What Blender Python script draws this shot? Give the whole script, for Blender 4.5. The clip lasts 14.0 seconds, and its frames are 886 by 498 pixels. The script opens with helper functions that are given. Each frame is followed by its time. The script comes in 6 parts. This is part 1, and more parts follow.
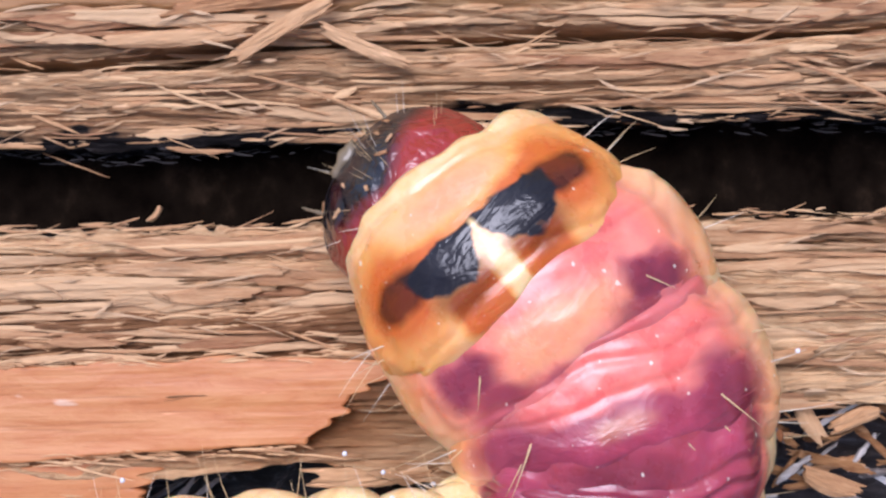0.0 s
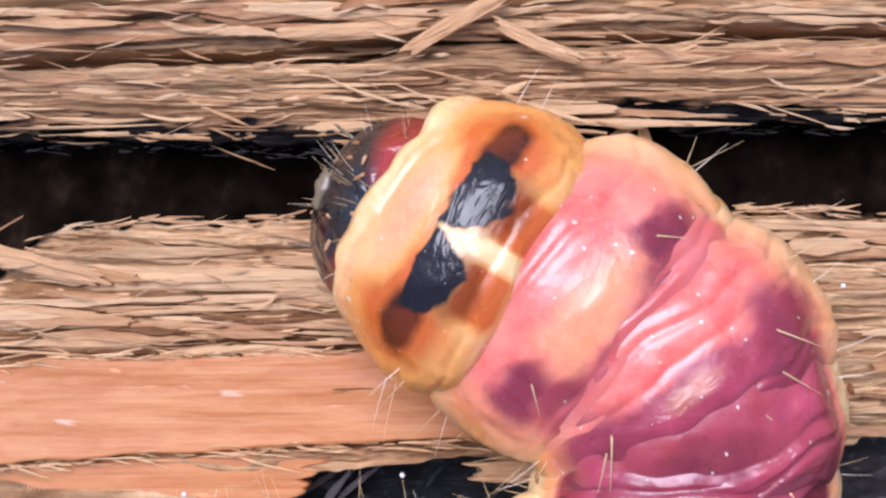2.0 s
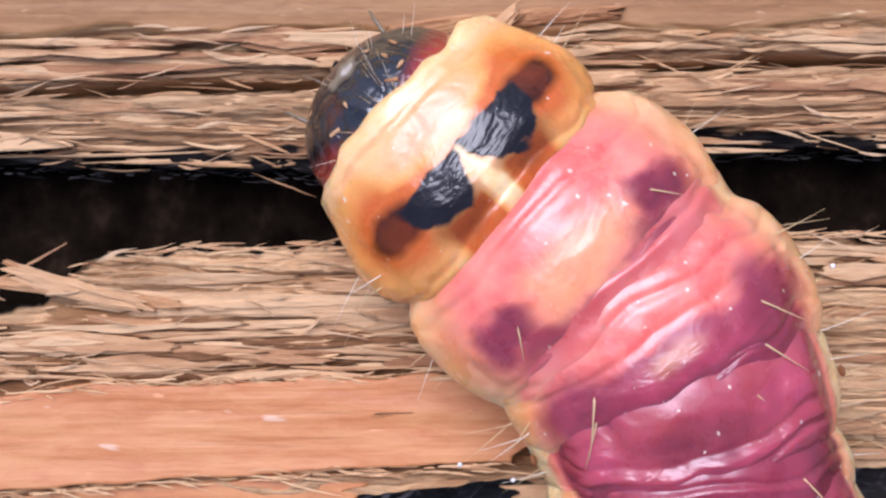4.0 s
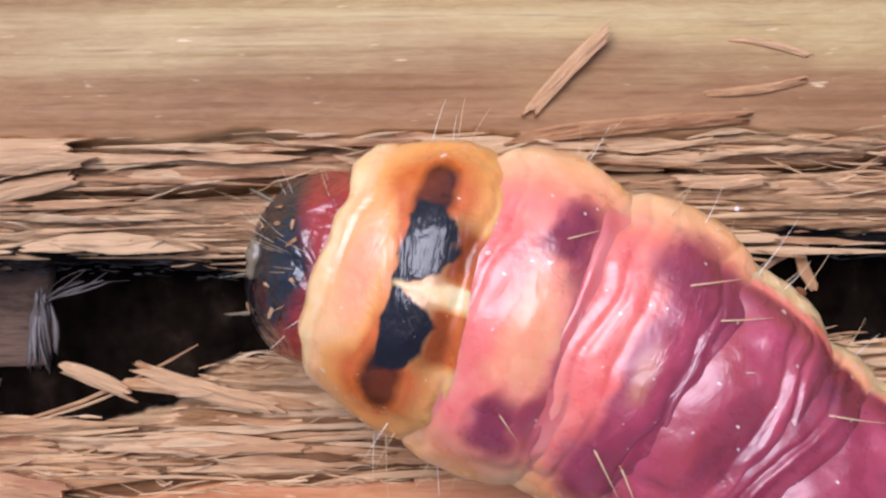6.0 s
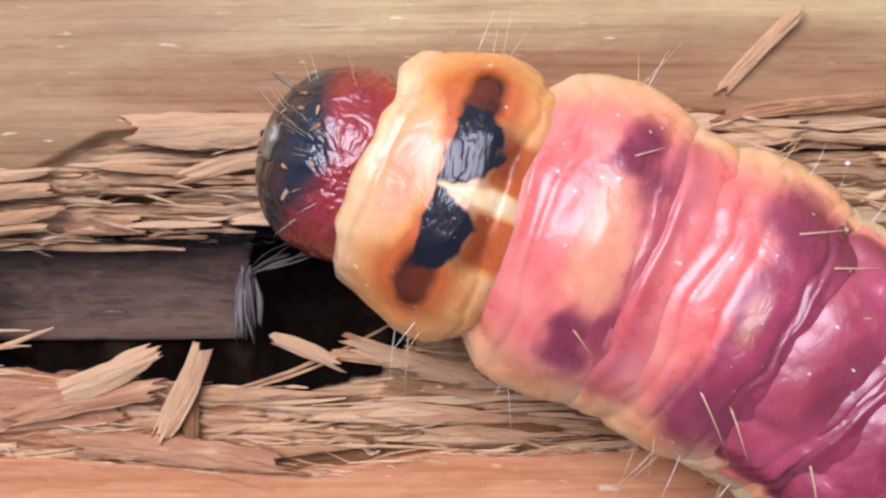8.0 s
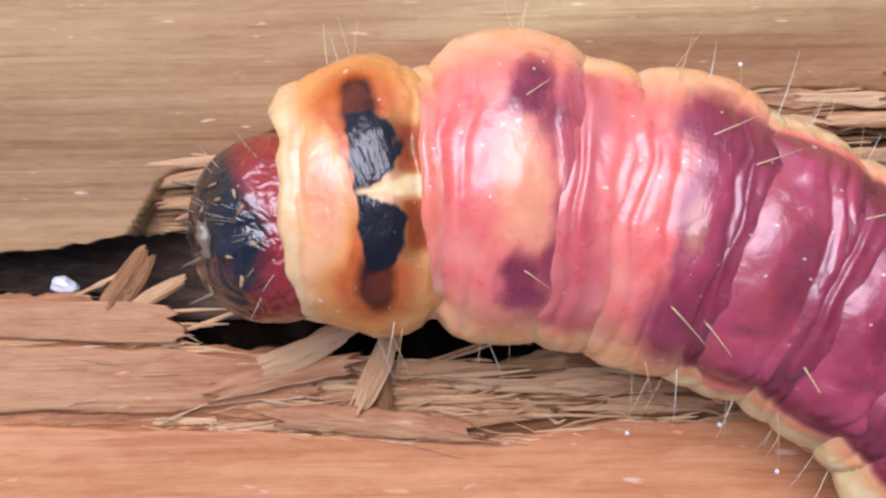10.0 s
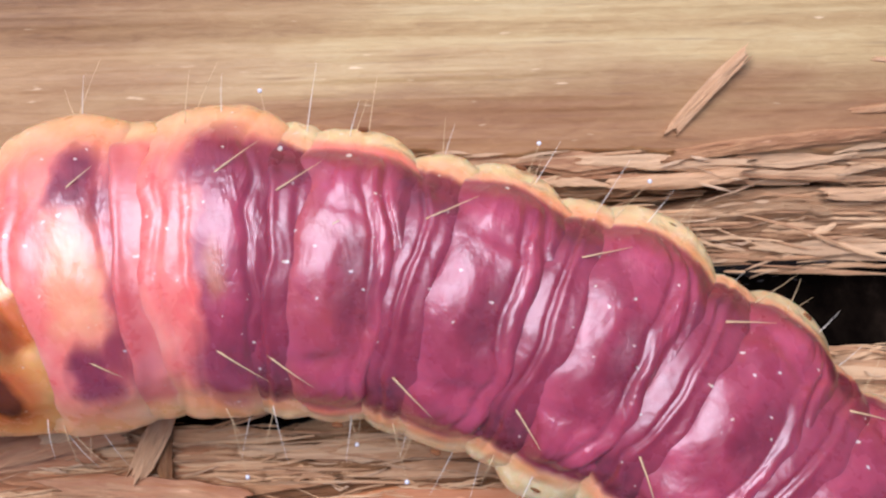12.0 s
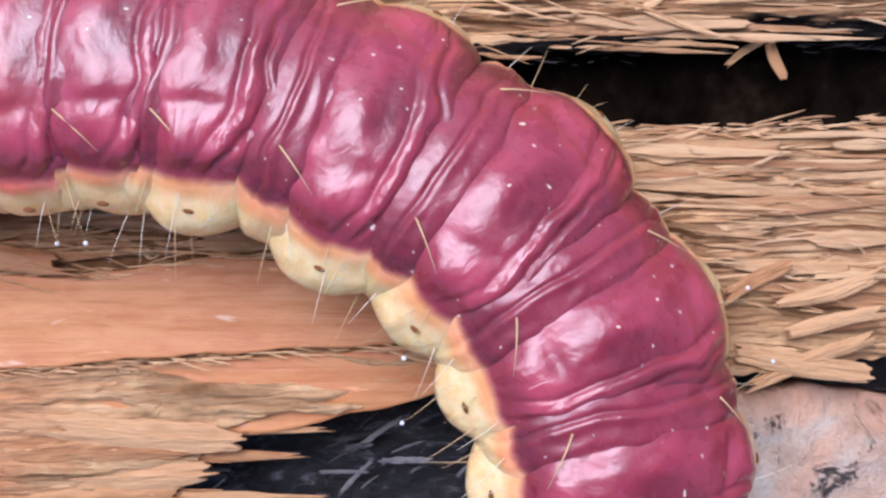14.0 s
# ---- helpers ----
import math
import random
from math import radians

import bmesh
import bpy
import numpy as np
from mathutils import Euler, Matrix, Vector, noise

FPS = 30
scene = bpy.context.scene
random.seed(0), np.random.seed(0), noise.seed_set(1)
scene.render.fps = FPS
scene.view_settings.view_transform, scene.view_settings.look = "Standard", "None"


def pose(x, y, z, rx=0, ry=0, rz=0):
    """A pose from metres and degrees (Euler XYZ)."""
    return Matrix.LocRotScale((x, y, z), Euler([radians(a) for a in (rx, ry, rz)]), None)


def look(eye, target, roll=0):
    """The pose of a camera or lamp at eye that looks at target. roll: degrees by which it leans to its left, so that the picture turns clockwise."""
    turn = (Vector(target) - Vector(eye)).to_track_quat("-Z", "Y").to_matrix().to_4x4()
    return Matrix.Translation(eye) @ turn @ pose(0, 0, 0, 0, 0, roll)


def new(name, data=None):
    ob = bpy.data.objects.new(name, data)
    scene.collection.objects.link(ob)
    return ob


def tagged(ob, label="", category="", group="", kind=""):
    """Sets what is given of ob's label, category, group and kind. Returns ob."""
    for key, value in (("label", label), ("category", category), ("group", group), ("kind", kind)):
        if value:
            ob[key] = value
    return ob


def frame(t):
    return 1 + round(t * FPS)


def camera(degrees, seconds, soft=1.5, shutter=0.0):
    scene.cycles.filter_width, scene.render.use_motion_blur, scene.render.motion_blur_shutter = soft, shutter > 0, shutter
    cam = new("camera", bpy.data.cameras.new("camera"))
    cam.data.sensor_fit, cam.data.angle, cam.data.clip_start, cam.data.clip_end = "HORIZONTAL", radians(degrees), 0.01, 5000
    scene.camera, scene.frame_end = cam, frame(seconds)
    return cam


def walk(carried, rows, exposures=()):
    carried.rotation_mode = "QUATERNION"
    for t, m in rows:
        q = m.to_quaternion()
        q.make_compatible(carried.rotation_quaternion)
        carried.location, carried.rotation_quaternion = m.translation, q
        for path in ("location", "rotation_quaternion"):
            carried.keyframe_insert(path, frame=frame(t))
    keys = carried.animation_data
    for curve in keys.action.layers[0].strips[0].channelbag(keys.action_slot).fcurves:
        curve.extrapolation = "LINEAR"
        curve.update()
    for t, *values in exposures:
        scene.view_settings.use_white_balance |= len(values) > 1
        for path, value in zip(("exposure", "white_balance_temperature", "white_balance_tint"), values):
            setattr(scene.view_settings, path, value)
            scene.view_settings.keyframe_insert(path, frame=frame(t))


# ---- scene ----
MM = 0.001  # the place is planned in millimetres

# camera: t, x, y, height (mm), turn about the line of sight (degrees)
cam = camera(40.0, 14.0, soft=2.5)
PATH = [
    (0, 20.59, -3.52, 51.37, -0.96), (0.5, 20.3, -2.83, 51.04, -0.88), (1, 16.87, -2.34, 51.73, -0.45), (1.5, 14.96, -2.94, 51.62, -0.79),
    (2, 13.41, -3.66, 51.48, -0.27), (2.2, 12.87, -3.52, 51.65, -0.29), (4.3, 11.2, -1.99, 52.35, -0.41), (4.5, 10.13, -0.54, 53.1, -0.58),
    (5, 11.28, 1.86, 53.44, -0.66), (5.5, 9.66, 2.58, 53.2, -0.93), (6, 6.14, 1.98, 52.67, -0.47), (6.5, 3.36, -0, 53.16, -0.25),
    (7, 1.14, 0.67, 54, -0.05), (7.5, -0, 0, 53.85, -0), (7.7, -1.41, 0.88, 53.72, -0.07), (9.8, -8.97, 0.11, 55.48, -0.87),
    (10, -11.42, -0.08, 56.08, -0.99), (10.5, -15.45, 0.8, 56.33, -0.96), (11, -13.53, 1.06, 56.3, -0.97), (11.5, -8.35, 0.75, 55.78, -0.71),
    (12, -1.2, 2.73, 55.55, -1.32), (12.5, 0.27, -0.56, 54.23, -1.49), (13, 4.24, -0.71, 53.01, -1.65), (13.5, 4.88, -3.13, 54.15, -0.65),
    (14, 7.02, -7.89, 54.31, -0.08),
]
# the lens opens and closes a little on its own: t, stops
EXPOSURE = ((0, 0.72), (0.5, 0.60), (1, 0.80), (2, 0.80), (4.5, 0.74), (5.5, 0.61), (6, 0.57), (6.5, 0.88), (7, 0.74), (7.7, 0.64), (10, 0.57), (11, 0.48), (11.5, 0.68), (12.5, 0.64), (13.5, 0.82), (14, 0.74))
walk(cam, [(t, pose(x * MM, y * MM, z * MM, 0, 0, r)) for t, x, y, z, r in PATH], exposures=[(t, e - 0.08, 5850, 21.0) for t, e in EXPOSURE])

# world: bright overcast sky, soft sun
world = bpy.data.worlds.new("sky")
scene.world = world
world.use_nodes = True
wn = world.node_tree.nodes
sky = wn.new("ShaderNodeTexSky")
sky.sky_type = "NISHITA"
sky.sun_disc = False
SUN_ELEVATION, SUN_AZIMUTH = 64.0, 118.0
sky.sun_elevation = radians(SUN_ELEVATION)
sky.sun_rotation = radians(90 - SUN_AZIMUTH)
sky.air_density, sky.dust_density, sky.ozone_density = 1.0, 2.0, 1.5
world.node_tree.links.new(sky.outputs[0], wn["Background"].inputs[0])
wn["Background"].inputs[1].default_value = 0.085
sun_data = bpy.data.lights.new("sun", "SUN")
sun_data.energy, sun_data.angle, sun_data.color = 2.4, radians(44), (0.96, 0.955, 1.0)
sun = new("sun", sun_data)
sun_way = Vector((math.cos(radians(SUN_AZIMUTH)) * math.cos(radians(SUN_ELEVATION)),
                  math.sin(radians(SUN_AZIMUTH)) * math.cos(radians(SUN_ELEVATION)), math.sin(radians(SUN_ELEVATION))))
sun.matrix_basis = look(sun_way * 2, (0, 0, 0))

rng = np.random.RandomState(7)


# ---- materials ----
class Nodes:
    """A short way to write a node material."""

    def __init__(self, name):
        self.mat = bpy.data.materials.new(name)
        self.mat.use_nodes = True
        self.tree = self.mat.node_tree
        self.bsdf = self.tree.nodes["Principled BSDF"]

    def add(self, kind, links=(), **props):
        n = self.tree.nodes.new(kind)
        for k, v in props.items():
            setattr_known(n, k, v)
        for key, v in dict(links).items():
            self.put(n, key, v)
        return n

    def put(self, n, key, v):
        if isinstance(v, bpy.types.NodeSocket):
            self.tree.links.new(v, n.inputs[key])
        else:
            n.inputs[key].default_value = v

    def set(self, **values):
        for key, v in values.items():
            self.put(self.bsdf, key.replace("_", " "), v)

    def coords(self, sx, sy, sz):
        tc = self.add("ShaderNodeTexCoord")
        return self.add("ShaderNodeMapping", {"Vector": tc.outputs["Object"], "Scale": (sx, sy, sz)}).outputs[0]

    def noise(self, vec, scale=1.0, detail=4.0, rough=0.55, distortion=0.0):
        return self.add("ShaderNodeTexNoise", {"Vector": vec, "Scale": scale, "Detail": detail, "Roughness": rough, "Distortion": distortion}).outputs[0]

    def ramp(self, fac, stops):
        n = self.add("ShaderNodeValToRGB", {"Fac": fac})
        e = n.color_ramp.elements
        while len(e) < len(stops):
            e.new(0.5)
        for el, (p, c) in zip(e, stops):
            el.position, el.color = p, (*c, 1) if len(c) == 3 else c
        return n.outputs[0]

    def grey(self, fac, a, b, lo=0.0, hi=1.0):
        n = self.add("ShaderNodeMapRange", {"Value": fac, "From Min": a, "From Max": b, "To Min": lo, "To Max": hi})
        return n.outputs[0]

    def mix(self, fac, a, b, blend="MIX"):
        n = self.tree.nodes.new("ShaderNodeMix")
        n.data_type, n.blend_type = "RGBA", blend
        self.put(n, 0, fac)
        for i, v in ((6, a), (7, b)):
            self.put(n, i, v if isinstance(v, bpy.types.NodeSocket) else (*v, 1))
        return n.outputs[2]

    def math(self, op, a, b=0.0):
        n = self.tree.nodes.new("ShaderNodeMath")
        n.operation = op
        self.put(n, 0, a)
        self.put(n, 1, b)
        return n.outputs[0]

    def attr(self, name):
        n = self.tree.nodes.new("ShaderNodeAttribute")
        n.attribute_name = name
        return n.outputs["Fac"]

    def island(self, joined=False):
        """A random number for each object, or for each loose piece of a joined mesh."""
        if joined:
            return self.add("ShaderNodeNewGeometry").outputs["Random Per Island"]
        return self.add("ShaderNodeObjectInfo").outputs["Random"]

    def bump(self, height, strength, dist):
        n = self.add("ShaderNodeBump", {"Height": height, "Strength": strength, "Distance": dist})
        self.put(self.bsdf, "Normal", n.outputs[0])


def setattr_known(n, k, v):
    if k == "operation":
        n.operation = v


def wood(name, dark, mid, pale, rough=0.62, grain=1.0, relief=0.5, along=70.0, islands=False, flecks=0.0, joined=False):
    """Split wood: long fibres along x, patches, fine dark pores."""
    m = Nodes(name)
    warp = m.noise(m.coords(60, 90, 90), 1.0, 3)
    fine = m.noise(m.coords(along * 11, 2700 * grain, 2400), 1.0, 6, 0.68, 0.5)
    broad = m.noise(m.coords(along * 0.6, 520 * grain, 520), 1.0, 4, 0.6, 0.4)
    mixed = m.math("ADD", m.math("MULTIPLY", fine, 0.42), m.math("ADD", m.math("MULTIPLY", broad, 0.45), m.math("MULTIPLY", warp, 0.13)))
    if islands:
        mixed = m.math("ADD", m.math("MULTIPLY", mixed, 0.75), m.math("MULTIPLY", m.island(joined), 0.25))
    col = m.ramp(mixed, [(0.34, dark), (0.44, mid), (0.56, pale)])
    pores = m.noise(m.coords(along * 4, 6500, 4000), 1.0, 2, 0.5)
    col = m.mix(m.grey(pores, 0.62, 0.76, 0, 0.4), col, tuple(c * 0.45 for c in dark))
    specks = m.noise(m.coords(500, 2600, 2600), 1.0, 2, 0.5)
    col = m.mix(m.grey(specks, 0.70, 0.76, 0, 0.7), col, tuple(min(1, c * 1.35 + 0.05) for c in pale))
    if flecks:
        scars = m.noise(m.coords(330, 1500, 1500), 1.0, 2, 0.5, 0.4)
        col = m.mix(m.grey(scars, 0.69, 0.74, 0, 0.6 * flecks), col, (0.72, 0.52, 0.38))
    m.set(Base_Color=col, Roughness=m.grey(broad, 0.3, 0.7, rough - 0.12, rough + 0.12), Specular_IOR_Level=0.35)
    m.bump(m.math("ADD", m.math("MULTIPLY", fine, 0.7), m.math("MULTIPLY", pores, -0.3)), relief, 0.0004)
    return m.mat


MAT_SLAB = wood("wood_red_slab", (0.373, 0.123, 0.041), (0.494, 0.185, 0.0657), (0.567, 0.254, 0.0977), 0.5, 0.6, 0.25, 40, flecks=1.0)
MAT_SHEET = wood("wood_red_sheet", (0.265, 0.0982, 0.0374), (0.406, 0.172, 0.0722), (0.499, 0.263, 0.118), 0.58, 0.8, 0.5, 45)
MAT_INNER = wood("wood_dark_inner", (0.022, 0.013, 0.009), (0.070, 0.040, 0.026), (0.15, 0.090, 0.058), 0.9, 0.9, 0.5, 60)
MAT_DARKCHIP = wood("wood_dark_chip", (0.14, 0.0524, 0.0177), (0.27, 0.115, 0.0401), (0.42, 0.209, 0.08), 0.6, 2.3, 0.8, 90)
MAT_FIBRE = wood("wood_fibre", (0.33, 0.15, 0.066), (0.50, 0.27, 0.125), (0.66, 0.42, 0.22), 0.65, 1.6, 0.7, 70, True)
MAT_CHIP = wood("wood_chip", (0.403, 0.181, 0.0746), (0.576, 0.304, 0.134), (0.691, 0.408, 0.203), 0.6, 2.3, 0.8, 90, True)

MAT_FLUFF = wood("wood_fluff", (0.35, 0.172, 0.080), (0.52, 0.285, 0.129), (0.69, 0.435, 0.222), 0.65, 1.6, 0.5, 90, True, joined=True)
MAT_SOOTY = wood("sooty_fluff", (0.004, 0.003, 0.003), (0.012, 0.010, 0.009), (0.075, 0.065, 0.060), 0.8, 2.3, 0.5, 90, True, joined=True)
MAT_FRAY = wood("wood_frayed", (0.34, 0.17, 0.075), (0.50, 0.29, 0.14), (0.66, 0.44, 0.25), 0.6, 2.3, 0.7, 90, True)


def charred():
    # blacker than char alone: the shade deep in the gap is put into the colour
    m = Nodes("charred_shade_wood")
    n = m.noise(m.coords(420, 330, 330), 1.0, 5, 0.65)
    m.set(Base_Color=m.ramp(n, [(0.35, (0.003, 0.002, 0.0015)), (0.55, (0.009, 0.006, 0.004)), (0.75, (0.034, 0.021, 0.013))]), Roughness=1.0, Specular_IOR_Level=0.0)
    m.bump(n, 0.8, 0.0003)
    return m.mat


MAT_CHAR_SHADE = charred()


def upper_wood():
    """Planed cream face, torn brown fibres below it, a charred lip at the gap; the zones are masks on the mesh."""
    m = Nodes("split_wood")
    fine = m.noise(m.coords(750, 3400, 2600), 1.0, 6, 0.68, 0.6)
    broad = m.noise(m.coords(26, 520, 520), 1.0, 4, 0.6, 0.5)
    warp = m.noise(m.coords(60, 110, 90), 1.0, 3)
    mixed = m.math("ADD", m.math("MULTIPLY", fine, 0.48), m.math("ADD", m.math("MULTIPLY", broad, 0.34), m.math("MULTIPLY", warp, 0.18)))
    torn = m.ramp(mixed, [(0.30, (0.25, 0.110, 0.049)), (0.42, (0.52, 0.278, 0.124)), (0.55, (0.76, 0.50, 0.262))])
    rings = m.noise(m.coords(13, 190, 190), 1.0, 4, 0.55, 0.9)
    soft = m.math("ADD", m.math("MULTIPLY", rings, 0.66), m.math("ADD", m.math("MULTIPLY", fine, 0.20), m.math("MULTIPLY", warp, 0.14)))
    face = m.ramp(soft, [(0.36, (0.245, 0.130, 0.044)), (0.44, (0.40, 0.250, 0.094)), (0.51, (0.495, 0.340, 0.140)), (0.62, (0.59, 0.45, 0.215))])
    streak = m.noise(m.coords(40, 900, 900), 1.0, 3, 0.55, 0.9)
    face = m.mix(m.grey(streak, 0.57, 0.70, 0, 0.28), face, (0.22, 0.105, 0.04))
    red = m.ramp(mixed, [(0.30, (0.4, 0.147, 0.0543)), (0.47, (0.56, 0.244, 0.101)), (0.64, (0.66, 0.331, 0.155))])
    col = m.mix(m.attr("planed"), torn, face)
    col = m.mix(m.attr("red"), col, red)
    umber = m.ramp(soft, [(0.34, (0.11, 0.040, 0.013)), (0.48, (0.25, 0.108, 0.037)), (0.62, (0.42, 0.215, 0.082))])
    col = m.mix(m.attr("umber"), col, umber)
    pores = m.noise(m.coords(220, 6500, 4000), 1.0, 2, 0.5)
    col = m.mix(m.grey(pores, 0.62, 0.76, 0, 0.35), col, (0.12, 0.05, 0.025))
    specks = m.noise(m.coords(500, 2600, 2600), 1.0, 2, 0.5)
    col = m.mix(m.grey(specks, 0.70, 0.76, 0, 0.7), col, (0.8, 0.591, 0.343))
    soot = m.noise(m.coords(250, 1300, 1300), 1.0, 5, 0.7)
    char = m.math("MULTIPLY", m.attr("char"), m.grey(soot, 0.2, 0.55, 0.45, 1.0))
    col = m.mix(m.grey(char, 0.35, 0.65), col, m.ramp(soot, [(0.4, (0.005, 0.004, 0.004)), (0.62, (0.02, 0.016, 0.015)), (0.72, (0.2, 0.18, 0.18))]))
    m.set(Base_Color=col, Roughness=m.grey(broad, 0.3, 0.7, 0.48, 0.7), Specular_IOR_Level=m.grey(char, 0.3, 0.7, 0.35, 0.1))
    m.bump(m.math("MULTIPLY", m.math("ADD", m.math("MULTIPLY", fine, 0.8), m.math("MULTIPLY", pores, -0.35)), m.grey(m.attr("planed"), 0, 1, 1.0, 0.12)), 1.0, 0.00045)
    return m.mat


MAT_SPLIT = upper_wood()


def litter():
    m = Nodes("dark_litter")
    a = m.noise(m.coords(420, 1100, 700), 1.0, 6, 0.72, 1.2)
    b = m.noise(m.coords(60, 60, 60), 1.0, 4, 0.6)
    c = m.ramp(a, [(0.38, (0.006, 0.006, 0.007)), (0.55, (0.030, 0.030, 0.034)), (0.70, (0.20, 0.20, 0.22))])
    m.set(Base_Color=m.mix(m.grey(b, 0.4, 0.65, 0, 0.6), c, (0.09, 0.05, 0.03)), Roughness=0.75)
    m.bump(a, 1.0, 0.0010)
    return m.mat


MAT_LITTER = litter()


def skin(name, wet=1.0, black=(0.010, 0.008, 0.010)):
    """Caterpillar skin: the pigments and a little painted sheen are masks on the mesh; the smooth wet film crumples
    where the mask says so.
    """
    m = Nodes(name)
    n1 = m.noise(m.coords(420, 420, 420), 1.0, 4, 0.6)
    n2 = m.noise(m.coords(1500, 1500, 1500), 1.0, 3, 0.6)
    cream = m.mix(m.grey(n1, 0.35, 0.7), (0.83, 0.37, 0.12), (0.88, 0.54, 0.27))
    pink = m.mix(m.grey(n1, 0.35, 0.65), (0.77, 0.12, 0.095), (0.86, 0.27, 0.19))
    plum = m.mix(m.grey(n1, 0.35, 0.65), (0.27, 0.018, 0.039), (0.45, 0.058, 0.098))
    deep = m.mix(m.grey(n2, 0.35, 0.65), (0.105, 0.006, 0.014), (0.20, 0.013, 0.026))
    amber = m.mix(m.grey(n1, 0.3, 0.7, -0.15, 0.15), m.ramp(m.attr("amber"), [(0.25, (0.85, 0.47, 0.18)), (0.6, (0.78, 0.29, 0.022)), (0.95, (0.58, 0.115, 0.004))]), (0.80, 0.36, 0.06))
    pale = m.mix(m.grey(n2, 0.35, 0.65), (0.82, 0.55, 0.23), (0.88, 0.68, 0.36))
    brown = m.mix(m.grey(n1, 0.4, 0.6), (0.035, 0.006, 0.002), (0.14, 0.022, 0.002))
    col = cream
    wob = m.grey(n1, 0.25, 0.75, -0.18, 0.18)
    for key, c, soft in (("pink", pink, 0.10), ("plum", plum, 0.15), ("deep", deep, 0.10), ("amber", amber, 0.0), ("brown", brown, 0.16), ("black", black, 0.3), ("pale", pale, 0.1)):
        a = m.attr(key)
        col = m.mix(m.grey(m.math("ADD", a, m.math("MULTIPLY", wob, a)), soft, 1 - soft), col, c)
    specks = m.noise(m.coords(2300, 2300, 2300), 1.0, 1, 0.5)
    col = m.mix(m.grey(specks, 0.757, 0.78, 0, 0.7), col, (0.85, 0.75, 0.6))
    crumple, dark = m.attr("crumple"), m.attr("black")
    sharp = m.math("MAXIMUM", crumple, m.math("MULTIPLY", dark, 0.6))
    gloss = m.math("MULTIPLY", m.grey(n1, 0.35, 0.65, 0.24, 0.36), m.grey(m.math("MAXIMUM", crumple, dark), 0, 1, 1.0, 0.6))
    m.set(Base_Color=col, Roughness=m.grey(n2, 0.3, 0.7, 0.34, 0.46), Specular_IOR_Level=m.grey(m.math("MAXIMUM", dark, m.attr("brown")), 0.1, 0.7, 0.45, 0.15), Subsurface_Weight=m.grey(dark, 0.2, 0.8, 0.5, 0.0), Subsurface_Radius=(1.0, 0.35, 0.2),
          Subsurface_Scale=0.0007, Coat_Weight=m.grey(m.attr("brown"), 0.1, 0.7, wet, wet * 0.6), Coat_IOR=1.55, Coat_Roughness=gloss)
    wide = m.noise(m.coords(430, 190, 240), 1.0, 3, 0.5, 1.3)
    creases = m.math("ABSOLUTE", m.math("SUBTRACT", wide, 0.5))
    thin = m.noise(m.coords(1300, 520, 600), 1.0, 2, 0.5, 1.6)
    wrinkles = m.math("ABSOLUTE", m.math("SUBTRACT", thin, 0.5))
    soft = m.noise(m.coords(620, 480, 520), 1.0, 4, 0.58, 0.8)
    height = m.math("ADD", m.math("MULTIPLY", creases, m.grey(sharp, 0, 1, 0.05, 1.1)), m.math("MULTIPLY", wrinkles, m.grey(sharp, 0, 1, 0.03, 0.35)))
    height = m.math("ADD", height, m.math("MULTIPLY", soft, 0.27))
    m.bump(height, 0.5, 0.0004)
    film = m.add("ShaderNodeBump", {"Height": height, "Strength": 0.62, "Distance": 0.0006})
    m.put(m.bsdf, "Coat Normal", film.outputs[0])
    return m.mat


MAT_SKIN = skin("caterpillar_skin", 0.85)


def chitin():
    m = Nodes("head_chitin")
    n1 = m.noise(m.coords(420, 480, 460), 1.0, 2, 0.5, 1.4)
    n3 = m.noise(m.coords(1300, 1500, 1400), 1.0, 2, 0.5, 1.2)
    n2 = m.noise(m.coords(300, 300, 300), 1.0, 3)
    col = m.mix(m.grey(m.math("ADD", m.attr("black"), m.grey(n2, 0.3, 0.7, -0.4, 0.4)), 0.1, 0.9), (0.30, 0.020, 0.013), (0.009, 0.008, 0.011))
    m.set(Base_Color=col, Roughness=m.grey(n1, 0.3, 0.7, 0.22, 0.34), Specular_IOR_Level=0.4, Coat_Weight=1.0, Coat_IOR=1.5, Coat_Roughness=0.19)
    fold = m.math("ABSOLUTE", m.math("SUBTRACT", n1, 0.5))
    fine = m.math("ABSOLUTE", m.math("SUBTRACT", n3, 0.5))
    height = m.math("ADD", fold, m.math("MULTIPLY", fine, 0.25))
    m.bump(height, 0.6, 0.0006)
    film = m.add("ShaderNodeBump", {"Height": height, "Strength": 0.7, "Distance": 0.0006})
    m.put(m.bsdf, "Coat Normal", film.outputs[0])
    return m.mat


MAT_HEAD = chitin()


def plain(name, col, rough=0.5, spec=0.5, alpha=1.0):
    m = Nodes(name)
    n = m.noise(m.coords(900, 900, 900), 1.0, 3)
    m.set(Base_Color=m.mix(m.grey(n, 0.3, 0.7), tuple(c * 0.75 for c in col), col), Roughness=rough, Specular_IOR_Level=spec)
    return m.mat


